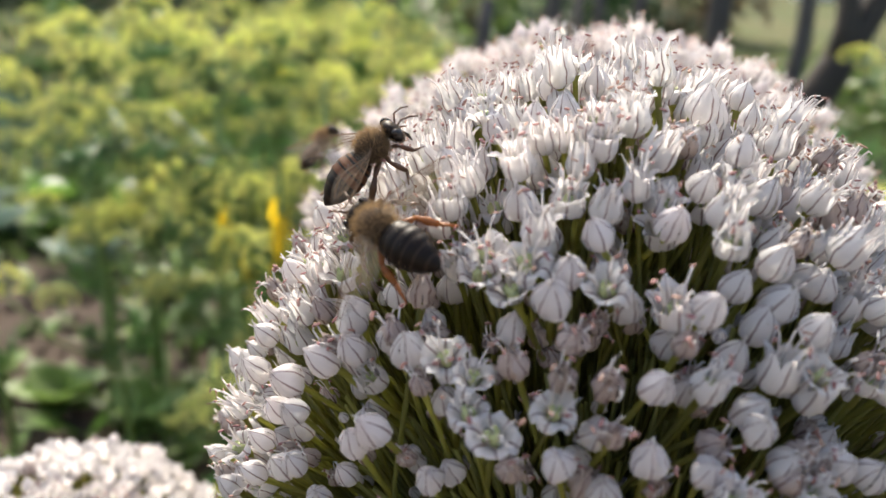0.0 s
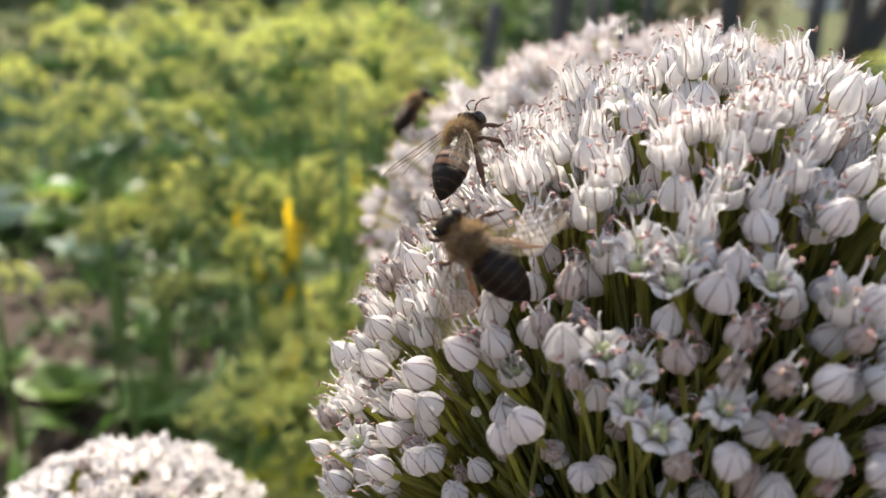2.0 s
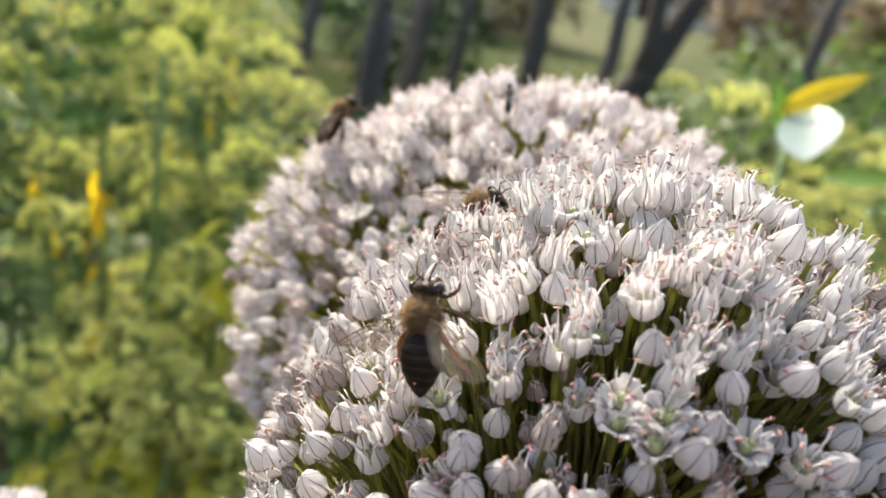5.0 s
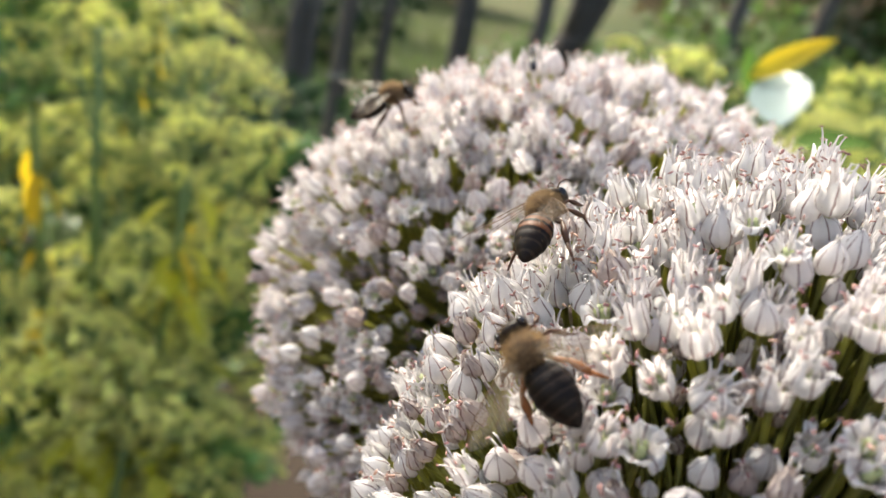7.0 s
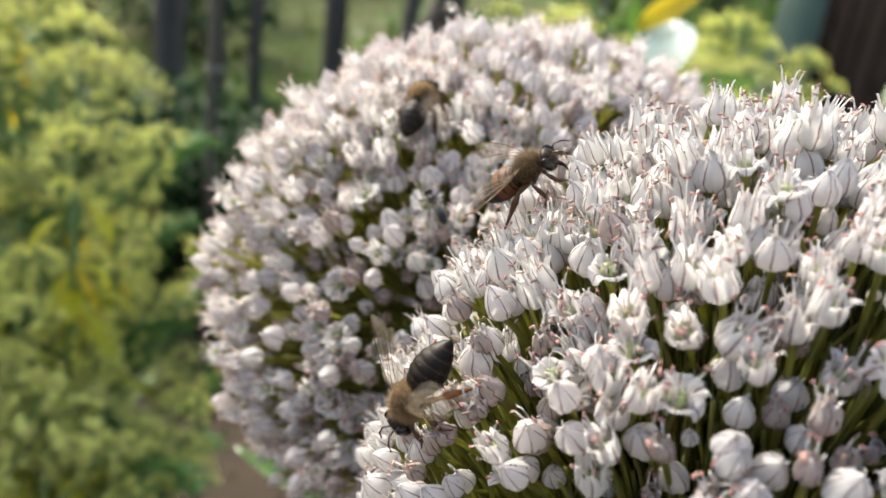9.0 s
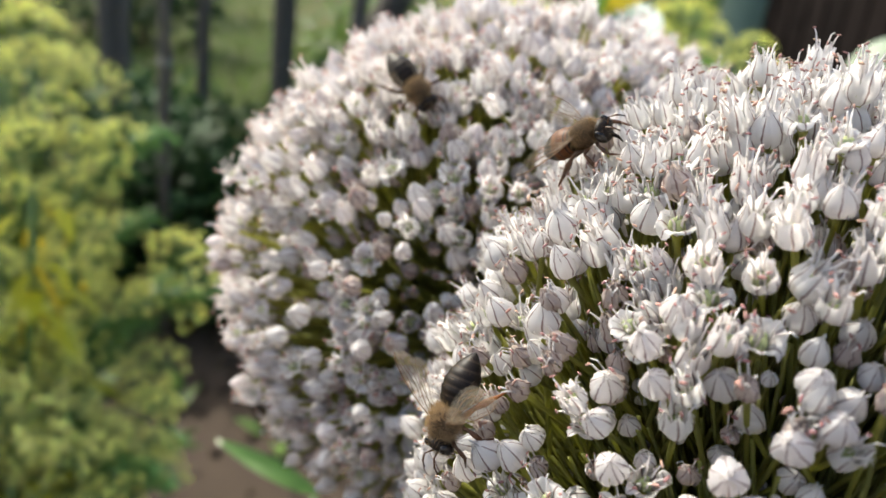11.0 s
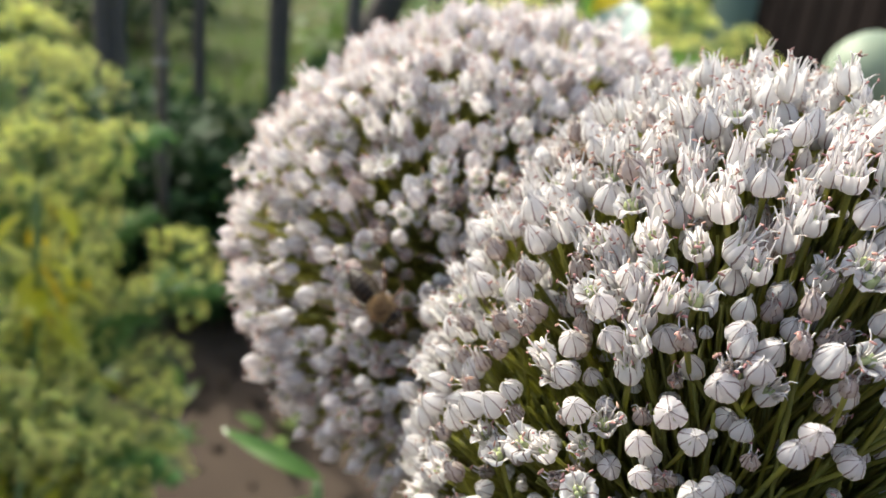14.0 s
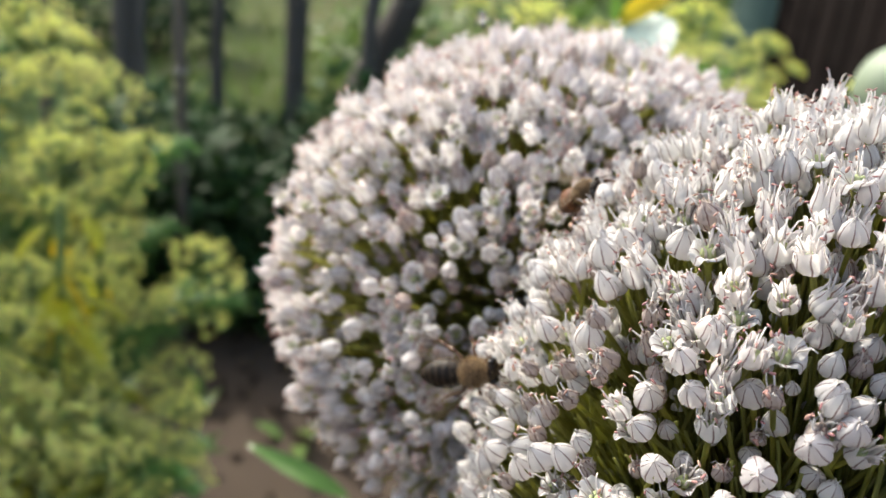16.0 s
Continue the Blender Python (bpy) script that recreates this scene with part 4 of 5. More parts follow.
# ---------------------------------------------------------------- bushes, beds and meadow
def leafy_mass(name, label, category, center, radii, count, leaf, mat, seed, kind=""):
    """A bush: short branching twigs and many single leaves, ragged at the outline."""
    rnd = np.random.default_rng(seed)
    root = tagged(new(name), label, category, kind=kind)
    root.location = (center[0], center[1], height(center[0], center[1]))
    s, tw = Soup(), Soup()
    for _ in range(max(5, count // 60)):
        d = Vector(rnd.normal(0, 1, 3)).normalized()
        d.z = abs(d.z)
        tip = Vector((d.x * radii[0], d.y * radii[1], d.z * radii[2])) * rnd.uniform(0.5, 1.0) + Vector((0, 0, radii[2] * 0.3))
        tw.add(*tube([(d.x * 0.03, d.y * 0.03, -0.02), tip * 0.5 + Vector((0, 0, 0.05 * radii[2])), tip], [0.006, 0.004, 0.002], 4), 0)
    for _ in range(count):
        d = Vector(rnd.normal(0, 1, 3)).normalized()
        q = rnd.uniform(0.25, 1) ** 0.5 * (1 + 0.28 * noise.noise(d * 2.3 + Vector((seed, 0, 0))))
        p = Vector((d.x * radii[0] * q, d.y * radii[1] * q, radii[2] * (0.95 + d.z * q * 0.95)))
        if p.z < 0.01:
            p.z = 0.01 + rnd.random() * 0.05
        a = (d + Vector(rnd.normal(0, 0.7, 3))).normalized()
        u = Vector(rnd.normal(0, 0.5, 3)) + Vector((0, 0, 1))
        v, f, uv = blade(p, a, u, leaf * rnd.uniform(0.6, 1.3), leaf * rnd.uniform(0.35, 0.6), 0.3, 0.25, 4)
        s.add(v, f, 0, uv)
    part("twig_frame", tw.mesh("twig_frame", [BARK]), root)
    part("foliage", s.mesh("foliage", [mat]), root)
    return root


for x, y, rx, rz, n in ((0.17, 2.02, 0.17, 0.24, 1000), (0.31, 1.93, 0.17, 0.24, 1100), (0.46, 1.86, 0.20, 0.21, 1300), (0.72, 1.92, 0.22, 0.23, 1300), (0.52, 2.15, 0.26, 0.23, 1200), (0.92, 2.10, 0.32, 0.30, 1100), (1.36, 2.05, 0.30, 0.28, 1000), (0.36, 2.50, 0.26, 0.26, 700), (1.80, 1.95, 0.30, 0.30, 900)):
    leafy_mass("bush", "dense dark green bush by the path, leaf colour darkened for its shade", "bush", (x, y), (rx, 0.24, rz), n, 0.05, DARK_LEAF, int(x * 100))
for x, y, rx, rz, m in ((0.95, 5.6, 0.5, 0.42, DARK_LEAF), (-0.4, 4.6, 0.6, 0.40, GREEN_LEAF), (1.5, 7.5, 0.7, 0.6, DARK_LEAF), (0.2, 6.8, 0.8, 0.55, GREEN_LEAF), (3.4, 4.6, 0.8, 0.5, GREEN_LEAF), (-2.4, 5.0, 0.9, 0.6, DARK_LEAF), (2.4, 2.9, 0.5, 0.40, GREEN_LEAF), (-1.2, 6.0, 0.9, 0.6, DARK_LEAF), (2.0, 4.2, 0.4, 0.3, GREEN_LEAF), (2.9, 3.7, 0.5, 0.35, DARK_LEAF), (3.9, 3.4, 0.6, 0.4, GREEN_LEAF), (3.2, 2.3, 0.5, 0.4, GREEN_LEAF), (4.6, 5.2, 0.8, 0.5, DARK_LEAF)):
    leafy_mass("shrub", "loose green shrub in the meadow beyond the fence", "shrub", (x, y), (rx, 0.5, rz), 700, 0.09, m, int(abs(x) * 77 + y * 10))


rnd_far = np.random.default_rng(31)
for i in range(30):
    x = -9 + 1.75 * (i % 15) + (0.9 if i > 14 else 0)
    if 3.4 < x < 8.6:
        continue
    leafy_mass("hedge", "tall green hedge at the far end of the meadow", "hedge", (x, (11.5 if i < 15 else 13.6) + rnd_far.normal(0, 0.6)), (1.25, 0.8, rnd_far.uniform(0.85, 1.2)), 560, 0.32, (GREEN_LEAF, DRY_LEAF, GRASS, DRY_LEAF)[i % 4], 300 + i)


def lettuce(x, y, seed, mat, size):
    rnd = np.random.default_rng(seed)
    root = tagged(new("cabbage"), "low leafy cabbage plant in the vegetable bed", "cabbage", "cabbages")
    root.location = (x, y, height(x, y))
    for i in range(11):
        w = i * 2.4 + rnd.normal(0, 0.2)
        rise = 0.35 + 0.11 * i
        v, f, uv = blade((0, 0, 0.01), (math.cos(w), math.sin(w), rise), (-math.cos(w) * rise, -math.sin(w) * rise, 1), size * rnd.uniform(0.8, 1.1), size * 0.75, 0.25, 0.35, 6, 1, 0.12)
        part("leaf", mesh_of("leaf", [(v, f, 0, uv)], [mat]), root)
    if mat == FRESH_LEAF:
        part("heart", mesh_of("heart", [(*blob((0, 0, size * 0.42), np.array([0.30, 0.30, 0.27]) * size, 8, 11, None, 0.08, rnd), 0)], [CABBAGE_HEART]), root, "pale firm cabbage heart")


for i in range(9):
    lettuce(-2.3 + 0.24 * i + rng.normal(0, 0.03), 2.80 + rng.normal(0, 0.05), 900 + i, FRESH_LEAF if i % 3 else BLUE_LEAF, 0.17)
for i in range(6):
    lettuce(-1.62 + 0.2 * i, 2.45 + rng.normal(0, 0.1), 930 + i, BLUE_LEAF if i % 2 else GREEN_LEAF, 0.15)
for i in range(5):
    lettuce(-0.95 + 0.2 * i, 1.45 + rng.normal(0, 0.08), 950 + i, GREEN_LEAF, 0.12)


def leek(x, y, seed, size):
    rnd = np.random.default_rng(seed)
    root = tagged(new("leek"), "upright blue-green leek in the vegetable bed", "leek", "leeks")
    root.location = (x, y, height(x, y))
    part("shaft", mesh_of("shaft", [(*tube([(0, 0, -0.01), (0, 0, 0.05), (0, 0, 0.12)], [0.013, 0.014, 0.011], 8), 0)], [PALE_HEAD]), root, "pale leek shaft")
    for i in range(8):
        w = i * math.pi + rnd.normal(0, 0.35)
        out = 0.12 + 0.07 * i
        v, f, uv = blade((0, 0, 0.05 + 0.008 * i), (math.cos(w) * out, math.sin(w) * out, 1), (-math.cos(w), -math.sin(w), 0.3), size * rnd.uniform(0.7, 1.1), 0.03, -0.18, 0.5, 7)
        part("leaf", mesh_of("leaf", [(v, f, 0, uv)], [BLUE_LEAF]), root)


for i in range(11):
    leek(-1.95 + 0.13 * i + rng.normal(0, 0.02), 3.12 + rng.normal(0, 0.05), 970 + i, 0.36)


def farm_building():
    """A low cream-washed wall under a dark slate roof, far off beyond the meadow."""
    root = tagged(new("farm_building"), "low cream-washed farm building with a dark slate roof", "building")
    root.location = (17.5, 30.5, 0)
    root.rotation_euler = (0, 0, radians(-28))
    bm = bmesh.new()
    bmesh.ops.create_cube(bm, size=1, matrix=Matrix.Translation((0, 0, 0.5)) @ Matrix.Diagonal((9.0, 3.0, 1.1, 1)))
    bmesh.ops.bevel(bm, geom=bm.edges[:], offset=0.03, segments=1, affect="EDGES")
    me = bpy.data.meshes.new("wall")
    bm.to_mesh(me)
    bm.free()
    me.materials.append(CREAM_WALL)
    part("wall", me, root, "cream plaster wall")
    prof = [(-1.9, 0.95), (0, 2.6), (1.9, 0.95), (1.8, 0.80), (0, 2.4), (-1.8, 0.80)]
    v = [(sx * 4.8, y, z) for sx in (-1, 1) for y, z in prof]
    f = [(i, (i + 1) % 6, 6 + (i + 1) % 6) for i in range(6)] + [(i, 6 + (i + 1) % 6, 6 + i) for i in range(6)]
    f += [(0, 5, 4), (0, 4, 1), (1, 4, 3), (1, 3, 2), (6, 10, 11), (6, 7, 10), (7, 9, 10), (7, 8, 9)]
    part("roof", mesh_of("roof", [(v, f, 0)], [SLATE], False), root, "dark slate roof")
    for sx in (-1, 1):
        part("gable", mesh_of("gable", [([(sx * 4.45, -1.5, 1.0), (sx * 4.45, 1.5, 1.0), (sx * 4.45, 0, 2.35), (sx * 4.3, -1.5, 1.0), (sx * 4.3, 1.5, 1.0), (sx * 4.3, 0, 2.35)],
                                          [(0, 1, 2), (3, 5, 4), (0, 3, 4), (0, 4, 1), (1, 4, 5), (1, 5, 2), (2, 5, 3), (2, 3, 0)], 0)], [CREAM_WALL], False), root)
    for x in (-3.0, 0.2, 2.6):
        part("door", mesh_of("door", [([(x, -1.53, 0), (x + 0.8, -1.53, 0), (x + 0.8, -1.53, 0.8), (x, -1.53, 0.8), (x, -1.49, 0), (x + 0.8, -1.49, 0), (x + 0.8, -1.49, 0.8), (x, -1.49, 0.8)],
                                        [(0, 1, 2), (0, 2, 3), (0, 4, 1), (1, 4, 5), (1, 5, 2), (2, 5, 6), (3, 2, 6), (3, 6, 7), (0, 3, 7), (0, 7, 4)], 0)], [BOARD], False), root, "dark wooden door")


farm_building()


def make_grass():
    rnd = np.random.default_rng(5)
    s = Soup()
    v, f = [], []
    for i in range(15000):
        y = 3.1 + abs(rnd.normal(0, 3.2))
        x = rnd.uniform(-0.6, 1.25) * (y + 0.5)
        z = height(x, y) if abs(x) < 12 and y < 16 else 0
        h = rnd.uniform(0.04, 0.13)
        w = rnd.uniform(0, 6.28)
        a = Vector((math.cos(w), math.sin(w), 0))
        p = Vector((x, y, z))
        k = len(v)
        v += [p + a * 0.007, p - a * 0.007, p + Vector((rnd.normal(0, 0.4), rnd.normal(0, 0.4), 1)) * h]
        f.append((k, k + 1, k + 2))
    s.add([tuple(q) for q in v], f, 0)
    tagged(new("meadow_grass", s.mesh("meadow_grass", [GRASS], False)), "sunlit green meadow grass beyond the fence", "grass", kind="stuff")
    s = Soup()
    for i in range(1300):
        x, y = rnd.uniform(-1.9, 1.9), rnd.uniform(0.75, 3.0)
        if 0.02 < x / y < 0.62 and y < 1.9 and rnd.random() < 0.93:
            continue
        if x / y < -0.40 and y < 2.3 and rnd.random() < 0.88:
            continue
        for _ in range(4):
            w = rnd.uniform(0, 6.28)
            vv, ff, uv = blade((x + rnd.normal(0, 0.02), y + rnd.normal(0, 0.02), height(x, y)), (math.cos(w), math.sin(w), 0.9), (0, 0, 1), rnd.uniform(0.05, 0.14), rnd.uniform(0.018, 0.04), 0.3, 0.2, 4)
            s.add(vv, ff, 0 if rnd.random() < 0.7 else 1, uv)
    tagged(new("weeds", s.mesh("weeds", [GREEN_LEAF, FRESH_LEAF])), "low green weeds between the vegetable rows", "weeds", kind="stuff")


make_grass()


# ---------------------------------------------------------------- fence and tree
def fence_post(x, y, tall, r, lean, seed):
    rnd = np.random.default_rng(seed)
    root = tagged(new("fence_post"), "weathered grey wooden fence post, slightly leaning", "fence post", "fence posts")
    root.location = (x, y, height(x, y) - 0.05)
    pts, rad = [], []
    for i in range(8):
        t = i / 7
        pts.append((lean[0] * t + rnd.normal(0, 0.006), lean[1] * t + rnd.normal(0, 0.006), tall * t))
        rad.append(r * (1.08 - 0.2 * t) * rnd.uniform(0.93, 1.06))
    v, f = tube(pts, rad, 11)
    part("post", mesh_of("post", [(v, f, 0)], [POST_WOOD]), root)
    top = pts[-1]
    part("top_cut", mesh_of("top_cut", [(*blob(top, (rad[-1] * 1.02, rad[-1] * 1.02, 0.012), 4, 11), 0)], [POST_WOOD]), root)
    return root


for i, (x, tall, r, lx) in enumerate(((0.15, 0.83, 0.034, 0.03), (0.41, 1.30, 0.038, 0.05), (0.47, 0.72, 0.026, 0.01), (0.63, 0.87, 0.024, 0.0), (0.76, 0.90, 0.026, 0.02), (1.09, 1.35, 0.046, 0.03),
                                         (1.40, 1.02, 0.036, 0.04), (-0.55, 1.25, 0.03, 0.02), (-0.95, 1.1, 0.03, 0.0), (-0.2, 1.3, 0.028, 0.0), (2.35, 1.2, 0.04, 0.05), (2.9, 1.2, 0.04, 0.0))):
    fence_post(x, 3.3 + (0.04 if i % 2 else 0), tall, r, (lx, 0.02), 40 + i)


def fence_wire():
    root = tagged(new("fence_wire"), "thin rusty wires strung along the fence posts", "wire")
    for z in (0.35, 0.62):
        pts = [(-1 + 4 * i / 24, 3.27, z + 0.012 * math.sin(i * 1.3)) for i in range(25)]
        part("wire", mesh_of("wire", [(*tube(pts, [0.0016] * 25, 4), 0)], [WIRE]), root)


fence_wire()


def old_tree():
    root = tagged(new("old_tree"), "dark leaning forked tree trunk beside the fence", "tree")
    root.location = (1.38, 3.45, -0.05)
    s = Soup()
    s.add(*tube([(0, 0, 0), (0.10, 0, 0.30), (0.24, 0, 0.56), (0.36, 0.02, 0.80), (0.52, 0.05, 1.15), (0.62, 0.1, 1.9)], [0.10, 0.085, 0.080, 0.062, 0.05, 0.03], 12), 0)
    part("trunk", s.mesh("trunk", [BARK]), root)
    s = Soup()
    s.add(*tube([(0.26, 0, 0.58), (0.285, 0, 0.80), (0.27, 0.02, 1.05), (0.25, 0.03, 1.6)], [0.055, 0.048, 0.04, 0.02], 10), 0)
    s.add(*tube([(0.52, 0.05, 1.15), (0.75, 0.1, 1.5), (0.9, 0.2, 1.9)], [0.03, 0.02, 0.01], 8), 0)
    part("limb", s.mesh("limb", [BARK]), root)
    s = Soup()
    rnd = np.random.default_rng(9)
    for c in ((0.6, 0.1, 2.0), (0.25, 0.05, 1.75), (0.9, 0.2, 2.0), (0.5, 0.2, 2.3)):
        for _ in range(260):
            p = Vector(c) + Vector(rnd.normal(0, 0.22, 3))
            a = Vector(rnd.normal(0, 1, 3)).normalized()
            v, f, uv = blade(p, a, (0, 0, 1.01), rnd.uniform(0.04, 0.08), 0.03, 0.3, 0.2, 4)
            s.add(v, f, 0, uv)
    part("crown", s.mesh("crown", [GREEN_LEAF]), root)


old_tree()


def board_shed():
    """A dark wooden bin of upright boards."""
    root = tagged(new("compost_bin"), "dark brown wooden compost bin of upright boards", "compost bin")
    root.location = (2.62, 1.40, 0)
    root.rotation_euler = (0, 0, radians(-30))
    bm = bmesh.new()
    bmesh.ops.create_cube(bm, size=1, matrix=Matrix.Diagonal((0.118, 0.03, 1.15, 1)))
    bmesh.ops.bevel(bm, geom=bm.edges[:], offset=0.006, segments=1, affect="EDGES")
    me = bpy.data.meshes.new("board")
    bm.to_mesh(me)
    bm.free()
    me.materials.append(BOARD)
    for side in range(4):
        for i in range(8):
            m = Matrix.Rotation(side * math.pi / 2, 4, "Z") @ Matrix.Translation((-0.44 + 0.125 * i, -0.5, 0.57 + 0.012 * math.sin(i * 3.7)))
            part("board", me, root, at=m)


board_shed()


def rain_barrel():
    root = tagged(new("rain_barrel"), "blue-green plastic rain barrel beside the compost bin", "barrel")
    root.location = (2.54, 2.16, 0)
    rings = [(0.0, 0.150), (0.03, 0.160), (0.30, 0.172), (0.55, 0.175), (0.85, 0.168), (0.97, 0.158), (1.0, 0.150)]
    part("body", mesh_of("body", [(*tube([(0, 0, z) for z, r in rings], [r for z, r in rings], 24), 0)], [PLASTIC]), root)
    for z in (0.33, 0.68):
        part("ring", mesh_of("ring", [(*tube([(0, 0, z - 0.015), (0, 0, z - 0.008), (0, 0, z + 0.008), (0, 0, z + 0.015)], [0.170, 0.180, 0.180, 0.170], 24), 0)], [PLASTIC]), root)
    part("lid", mesh_of("lid", [(*tube([(0, 0, 0.99), (0, 0, 1.0), (0, 0, 1.025), (0, 0, 1.03)], [0.155, 0.165, 0.162, 0.02], 24), 0)], [PLASTIC]), root)


rain_barrel()


def garden_stake():
    root = tagged(new("garden_stake"), "slim grey wooden stake standing among the bushes", "stake")
    root.location = (0.272, 1.75, 0)
    pts = [(0.0, 0, -0.06), (0.004, 0, 0.4), (0.012, 0, 0.8), (0.014, 0, 0.92)]
    part("pole", mesh_of("pole", [(*tube(pts, [0.0125, 0.012, 0.011, 0.010], 9), 0)], [POST_WOOD]), root)
    part("tie", mesh_of("tie", [(*tube([(0.009, 0, 0.62), (0.0092, 0, 0.627), (0.0095, 0, 0.634)], [0.013, 0.0145, 0.013], 9), 0)], [WIRE]), root, "wire wound round the stake")


garden_stake()


# ---------------------------------------------------------------- plants close to the flower heads
def broad_leaf_plant():
    """A stalk with one yellowed, one waxy and some green leaves, beside the farther head."""
    root = tagged(new("broad_leaved_plant"), "stalk with a yellow leaf, a glossy blue-green leaf and green leaves", "plant")
    base = Vector((0.318, 0.487, 0))
    root.location = base + Vector((0.009, -0.004, -0.011))
    top = Vector((0.304, 0.493, 0.916)) - base
    part("stem", mesh_of("stem", [(*tube([(0, 0, -0.01), top * 0.5 + Vector((0.01, 0, 0)), top], [0.005, 0.004, 0.002], 7), 0)], [DILL_STEM]), root)

    def leaf(label, foot, tip, up, width, mat, droop=0.2, cup=0.25):
        along = Vector(tip) - Vector(foot)
        v, f, uv = blade(Vector(foot) - base, along, up, along.length, width, droop, cup, 10)
        part("leaf", mesh_of("leaf", [(v, f, 0, uv)], [mat]), root, label)

    leaf("glossy blue-green leaf bending towards the ground", (0.312, 0.492, 0.922), (0.288, 0.442, 0.886), (-0.62, -0.40, 0.58), 0.038, WAXY_LEAF, -0.20, 0.18)
    leaf("bright yellow withered leaf", (0.294, 0.497, 0.915), (0.328, 0.471, 0.953), (-0.5, -0.6, 0.5), 0.017, YELLOW_LEAF, 0.15, 0.3)
    leaf("green leaf", (0.322, 0.470, 0.882), (0.356, 0.440, 0.896), (-0.3, -0.5, 0.8), 0.019, FRESH_LEAF, 0.1, 0.2)
    leaf("green leaf", (0.301, 0.492, 0.900), (0.290, 0.503, 0.935), (-0.5, -0.8, 0.1), 0.013, FRESH_LEAF, 0.1, 0.2)
    leaf("green leaf", (0.315, 0.487, 0.80), (0.35, 0.44, 0.81), (-0.1, -0.3, 0.9), 0.03, GREEN_LEAF, 0.3, 0.2)
    leaf("green leaf", (0.315, 0.487, 0.72), (0.27, 0.51, 0.73), (0.1, -0.3, 0.9), 0.03, GREEN_LEAF, 0.3, 0.2)


broad_leaf_plant()


def closed_head():
    root = tagged(new("unopened_onion_head"), "pale green unopened onion head in its papery sheath", "flower bud")
    c = Vector((0.450, 0.366, 0.881))
    root.location = (c.x, c.y, 0)
    s = Soup()
    v, f = blob((0, 0, c.z), (0.0315, 0.0315, 0.0325), 18, 26)
    s.add(v, f, 0)
    s.add(*tube([(0.018, -0.012, c.z + 0.024), (0.026, -0.017, c.z + 0.034), (0.036, -0.024, c.z + 0.040)], [0.008, 0.003, 0.0008], 8), 0)
    part("sheath", s.mesh("sheath", [PALE_HEAD]), root)
    part("stem", mesh_of("stem", [(*tube([(0.01, 0, -0.01), (0.005, 0, 0.4), (0, 0, c.z - 0.02)], [0.011, 0.011, 0.006], 10), 0)], [STALK]), root)


closed_head()


def pepper_plant():
    """A low plant whose leaves reach out below the heads."""
    root = tagged(new("pepper_plant"), "young pepper plant with glossy green leaves", "pepper plant")
    base = Vector((0.100, 0.410, 0))
    root.location = base
    part("stem", mesh_of("stem", [(*tube([(0, 0, -0.01), (0.01, 0, 0.3), (-0.025, 0, 0.625)], [0.006, 0.005, 0.003], 7), 0)], [DILL_STEM]), root)
    for foot, along, up, length, width in (((0.078, 0.410, 0.628), (-0.62, 0.75, 0.20), (-0.45, -0.50, 0.72), 0.080, 0.0120), ((0.078, 0.405, 0.612), (-0.75, -0.30, -0.15), (-0.3, -0.5, 0.8), 0.048, 0.030),
                                           ((0.10, 0.405, 0.600), (-0.2, -0.8, 0.1), (0, -0.4, 0.9), 0.07, 0.032), ((0.10, 0.41, 0.55), (0.7, 0.3, 0.1), (0, -0.3, 0.9), 0.08, 0.035), ((0.10, 0.41, 0.45), (-0.7, -0.2, 0.0), (0, -0.3, 0.9), 0.08, 0.035)):
        v, f, uv = blade(Vector(foot) - base, along, up, length, width, 0.22, 0.25, 9, 1, 0.05)
        part("leaf", mesh_of("leaf", [(v, f, 0, uv)], [PEPPER_LEAF if width < 0.03 else GREEN_LEAF]), root)


pepper_plant()


